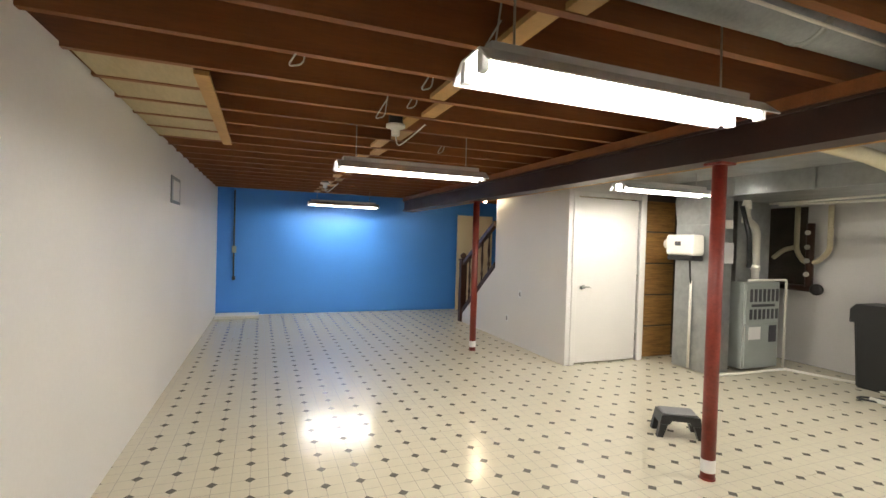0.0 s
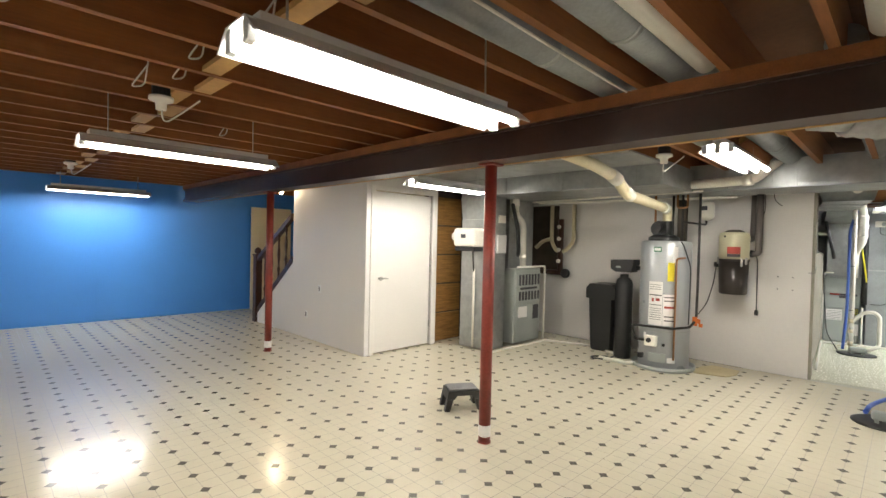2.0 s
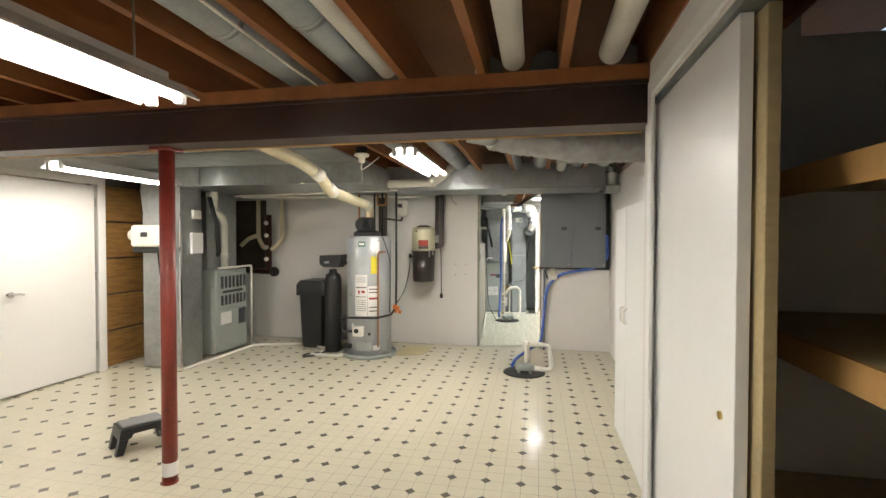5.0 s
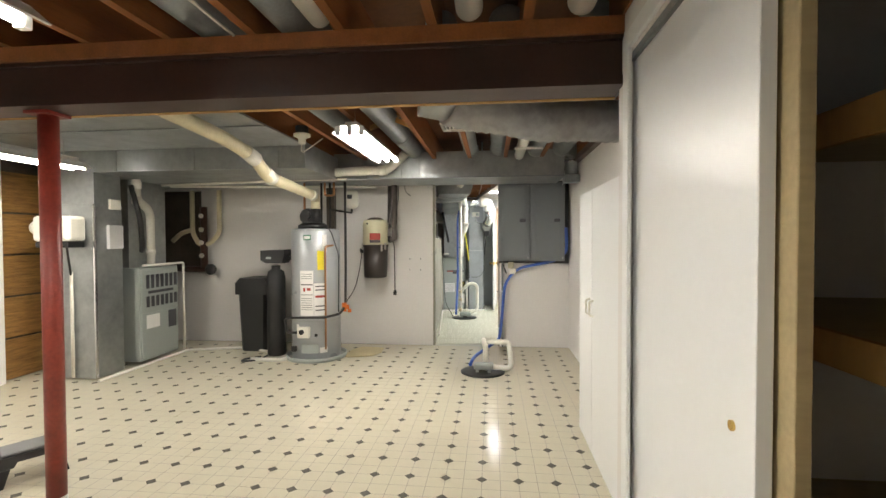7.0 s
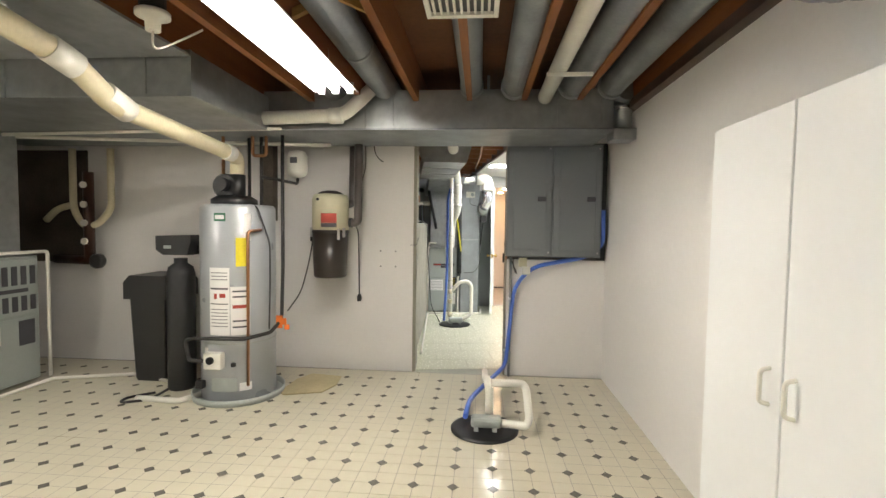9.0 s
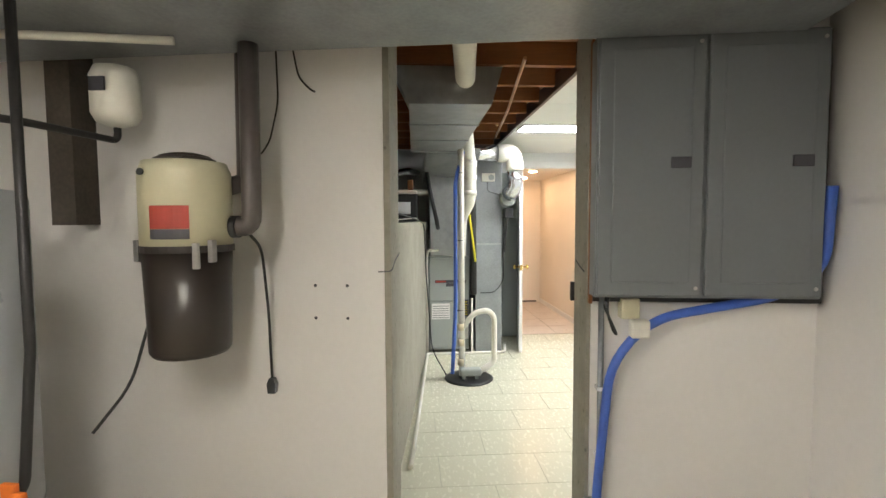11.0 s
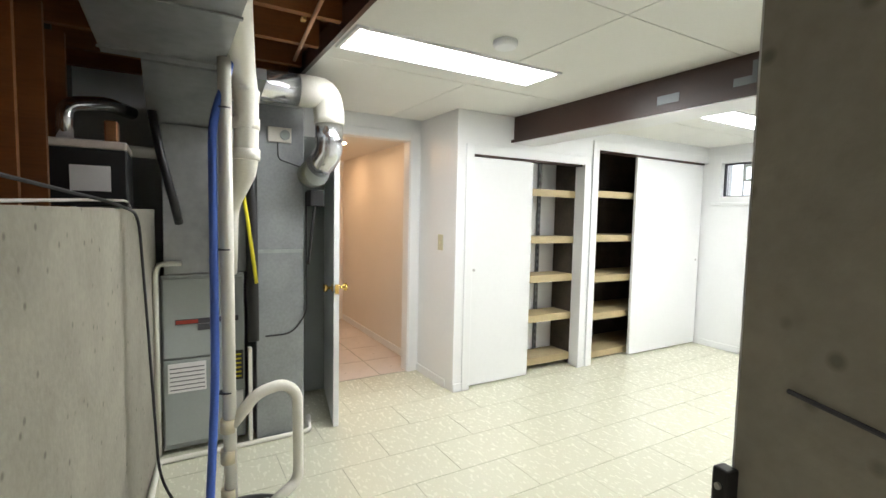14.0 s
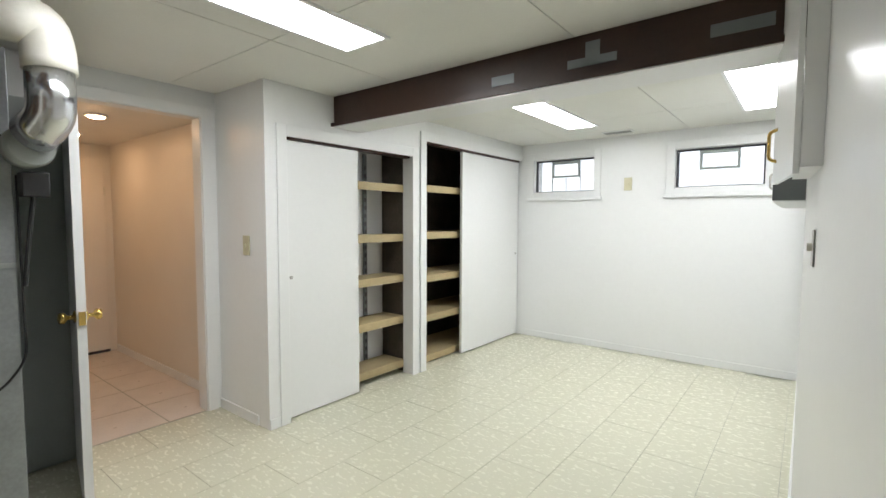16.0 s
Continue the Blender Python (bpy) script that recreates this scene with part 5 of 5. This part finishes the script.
for i in range(6):
    part("print_line", box(9.814, -0.24, 0.385 + i * 0.025, 9.8168, -0.06, 0.391 + i * 0.025), GREYRUB, f2)
part("label", box(9.817, -0.455, 0.40, 9.8235, -0.35, 0.58), INK, f2, "dark warning label")
for i in range(6):
    part("print_line", box(9.814, -0.445, 0.415 + i * 0.027, 9.8168, -0.36, 0.425 + i * 0.027), YELLOW, f2)
part("label", box(9.817, -0.455, 0.15, 9.8235, -0.34, 0.33), PAPER, f2, "white label")
part("vent_pipe", tube([(9.95, -0.20, 1.052), (9.95, -0.20, 1.66), (9.95, -0.14, 1.74), (9.95, 0.2, 1.74)], 0.032, 16, 0.06), PVC, f2, "white plastic pipe", True)
part("drain", tube([(9.80, -0.13, 1.12), (9.78, -0.02, 1.12), (9.78, 0.0, 1.08), (9.78, 0.0, 0.03)], 0.014, 10, 0.03), PVC, f2, "", True)
p2 = thing("furnace_plenum", "galvanised plenum with sloped transition above furnace", "duct")
part("body", box(9.86, -0.50, 1.052, 10.45, -0.04, 1.90, 0.004), STEEL, p2)
part("transition", prism([(9.80, 1.90), (10.5, 1.90), (10.5, 2.10), (9.2, 2.10), (9.2, 2.05)], "y", -0.50, 0.02), STEEL, p2)
p3 = thing("supply_trunk", "big galvanised trunk under the open joists", "duct")
part("body", prism([(-0.30, 2.06), (0.16, 2.06), (0.16, 2.26), (-0.30, 2.26)], "x", 7.5, 9.2), STEEL, p3)
part("end", prism([(-0.30, 2.06), (0.16, 2.06), (0.26, 2.262), (-0.36, 2.262)], "x", 7.35, 7.499), STEEL, p3)
for x in (7.9, 8.5, 9.1):
    part("seam", box(x - 0.01, -0.306, 2.052, x + 0.01, 0.166, 2.0595), STEEL, p3)
r2 = thing("return_plenum", "tall grey return duct with a thermostat box", "duct")
part("body", box(9.78, -0.82, 0.012, 10.4, -0.53, 2.06, 0.004), STEELD, r2)
part("seam", box(9.772, -0.825, 1.17, 9.7795, -0.525, 1.19), STEEL, r2)
part("humidistat", box(9.76, -0.74, 1.84, 9.7795, -0.60, 1.93, 0.004), PVC, r2)
part("dial", lathe([(0.03, 0), (0.03, 0.01)], 9.75, -0.70, 16, "x", 1.885), GREYE, r2)
part("wire", tube([(9.77, -0.66, 1.84), (9.76, -0.66, 1.74), (9.765, -0.80, 1.70)], 0.004, 6, 0.03), BLACK, r2)
part("wire", tube([(9.765, -0.83, 1.55), (9.765, -0.835, 0.78), (9.765, -0.74, 0.66), (9.765, -0.58, 0.66)], 0.005, 6, 0.06), BLACK, r2)
part("base", boxes([(9.75, -0.50, 0.03, 9.80, -0.48, 0.6)]), PVC, r2)
gp = solid("grey_panel", box(10.45, -1.16, 0.012, 10.54, -0.84, 2.0, 0.003), GREYE, "plain grey panel standing beside the duct", "panel")
fl = thing("flue_pipe", "bright metal flue pipe with white elbow", "pipe")
part("pipe", tube([(9.5, -0.30, 2.10), (9.5, -0.72, 2.10)], 0.085, 24, 0), SHINY, fl, "", True)
part("elbow", tube([(9.5, -0.72, 2.10), (9.5, -0.88, 2.10), (9.5, -0.90, 2.0), (9.5, -0.90, 1.93)], 0.088, 24, 0.1), PVC, fl, "white taped elbow", True)
part("drop", tube([(9.5, -0.90, 1.95), (9.5, -0.90, 1.76), (9.6, -0.86, 1.70)], 0.08, 24, 0.08), SHINY, fl, "", True)
part("fan", lathe([(0.075, -0.05), (0.085, 0), (0.085, 0.08), (0.06, 0.1)], 9.66, -0.86, 24, "x", 1.66), GREYE, fl, "", True)
part("box", box(9.66, -0.92, 1.46, 9.76, -0.83, 1.56, 0.006), BLACK, fl)
part("cord", tube([(9.70, -0.87, 1.46), (9.70, -0.85, 1.3), (9.70, -0.83, 1.1)], 0.009, 8, 0.05), BLACK, fl)
tkz = thing("hot_water_stack", "black cabinet with white label behind concrete wall", "box")
part("body", box(9.55, 0.10, 1.43, 9.9, 0.42, 1.70, 0.01), BLACK, tkz)
part("label", box(9.543, 0.17, 1.50, 9.5495, 0.33, 1.62), GREYW, tkz, "white paper label")
part("top_tray", box(9.54, 0.10, 1.702, 9.9, 0.42, 1.74, 0.01), CERAM, tkz)
part("elbow", tube([(9.6, 0.35, 1.745), (9.6, 0.35, 1.9), (9.75, 0.2, 1.95), (9.95, 0.1, 1.95)], 0.035, 16, 0.06), SHINY, tkz, "", True)
part("valve", box(9.62, 0.14, 1.745, 9.7, 0.2, 1.85, 0.01), COPPER, tkz)
solid("black_hose", tube([(9.7, 0.0, 1.95), (9.62, -0.04, 1.7), (9.66, -0.10, 1.45), (9.72, -0.12, 1.35)], 0.022, 12, 0.08), BLACK, "black hose hanging by the plenum", "hose", "", "", True)
solid("line_set", tube([(9.75, -0.50, 2.0), (9.74, -0.50, 1.3), (9.74, -0.505, 0.65)], 0.035, 12, 0.08), BLACK, "black insulated refrigerant line", "pipe", "", "", True)
solid("gas_hose", tube([(9.66, -0.42, 1.7), (9.68, -0.48, 1.3), (9.70, -0.52, 1.0)], 0.011, 10, 0.08), YELLOW, "yellow gas connector hose", "hose", "", "", True)

SXX, SYY = 8.97, -0.36
s2 = sump(SXX, SYY, "black sump cover with tall white pipes and grey pump", [(SXX + 0.02, SYY + 0.06, 0.02), (SXX + 0.02, SYY + 0.07, 2.24)], [(SXX + 0.02, SYY + 0.07, 0.45), (SXX + 0.02, SYY - 0.06, 0.60), (SXX + 0.02, SYY - 0.18, 0.62), (SXX + 0.02, SYY - 0.24, 0.56), (SXX + 0.01, SYY - 0.24, 0.14), (SXX - 0.04, SYY - 0.10, 0.08)])
for z in (0.12, 0.30, 0.44):
    part("coupling", lathe([(0.034, 0), (0.034, 0.06)], SXX + 0.02, SYY + 0.07, 16, "z", z), PVCY, s2, "", True)
for z in (0.62, 1.25, 1.85):
    part("tie", lathe([(0.033, 0), (0.033, 0.006)], SXX + 0.02, SYY + 0.075, 14, "z", z), INK, s2)
solid("blue_hose", tube([(SXX - 0.08, SYY + 0.16, 0.07), (SXX - 0.03, SYY + 0.14, 0.35), (SXX, SYY + 0.12, 0.7), (SXX + 0.01, SYY + 0.12, 1.8), (SXX + 0.02, SYY + 0.05, 2.0), (SXX + 0.1, SYY + 0.02, 2.25)], 0.018, 12, 0.15), HOSE, "blue flexible hose rising along the pipe", "hose", "", "", True)
wpipe = thing("vent_pipe", "thick white plastic vent pipe dropping from ceiling", "pipe")
part("pipe", tube([(6.48, -0.05, 2.20), (8.7, -0.31, 2.20), (9.1, -0.38, 2.05), (9.15, -0.40, 1.95), (9.17, -0.40, 1.62), (9.6, -0.36, 1.45), (9.70, -0.36, 1.07)], 0.055, 18, 0.10), PVC, wpipe, "", True)
for z in (1.66, 1.80, 1.93):
    part("coupling", lathe([(0.062, 0), (0.062, 0.05)], 9.166, -0.40, 18, "z", z), PVC, wpipe, "", True)
part("coupling", tube([(8.45, -0.28, 2.20), (8.6, -0.298, 2.20)], 0.064, 18, 0), PVC, wpipe, "", True)


for ob2 in list(bpy.data.objects):
    if ob2 not in old_house and ob2.parent is None and ob2.name not in ("ground", "backdrop"):
        ob2.matrix_basis = SECOND @ ob2.matrix_basis


# ---- floor pieces ----
def slab(name, w, d, m, gap=0.002, h=0.003):
    return mesh_of(name, box(gap, gap, -h + 0.0005, w - gap, d - gap, 0), m)


PX, PY = 0.2048, 0.2075
GX, GY = 4.585, -0.242
fo = bpy.data.objects["floor"]
tile = slab("floor_tile", PX / 2, PY / 2, VINYL, 0.0016)
dia = mesh_of("floor_diamond", prism([(-0.032, 0), (0, -0.032), (0.032, 0), (0, 0.032)], "z", 0.0003, 0.0009), DIAM)
near, far, dn, df = [], [], [], []
for i in range(-54, 22):
    for j in range(-18, 88):
        x, y = GX + i * PX / 2, GY + j * PY / 2
        if not (-0.86 < x < 6.56 and -1.75 < y < 8.55):
            continue
        (near if 3.9 < x < 5.5 and -0.9 < y < 0.8 and len(near) < 280 else far).append((x, y))
        if i % 2 == 0 and j % 2 == 0:
            (dn if 2.5 < x < 6.0 and -1.0 < y < 2.2 and len(dn) < 280 else df).append((x, y))
pieces("floor_tile", tile, [(x, y, 0) for x, y in near], fo)
pieces("floor_diamond", dia, [(x, y, 0) for x, y in dn], fo)


def sheet(name, rows, outline, z, material, label):
    vs, fs = [], []
    for x, y in rows:
        k = len(vs)
        vs += [(x + a, y + b, z) for a, b in outline]
        fs.append(tuple(range(k, k + len(outline))))
    me = bpy.data.meshes.new(name)
    me.from_pydata(vs, [], fs)
    me.materials.append(material)
    o = tagged(new(name, me), label, "", "", "stuff")
    o.parent = fo
    return o


g1, g2, g3 = 0.0016, PX / 2 - 0.0016, PY / 2 - 0.0016
sheet("floor_tiles", far, [(g1, g1), (g2, g1), (g2, g3), (g1, g3)], 0.0, VINYL, "cream vinyl squares of floor")
sheet("floor_diamonds", df, [(-0.032, 0), (0, -0.032), (0.032, 0), (0, 0.032)], 0.0009, DIAM, "grey diamond insets of floor")
f2o = bpy.data.objects["floor_second"]
big = slab("floor_tile", 0.335, 0.60, SLATE, 0.0013)
for i in range(-1, 11):
    x = 6.88 + 0.335 * i
    for j in range(11):
        y = -5.7 + 0.60 * j + (0.3 if i % 2 else 0.0)
        if 6.6 < x < 10.3 and y < 0.3:
            pieces("floor_tile", big, [(x, y, 0)], f2o)
ht = slab("floor_tile", 0.45, 0.45, CERAM, 0.004)
for i in range(6):
    for j in range(4):
        pieces("floor_tile", ht, [(10.58 + 0.45 * i, -2.15 + 0.45 * j, 0.001)], bpy.data.objects["floor_hall"])
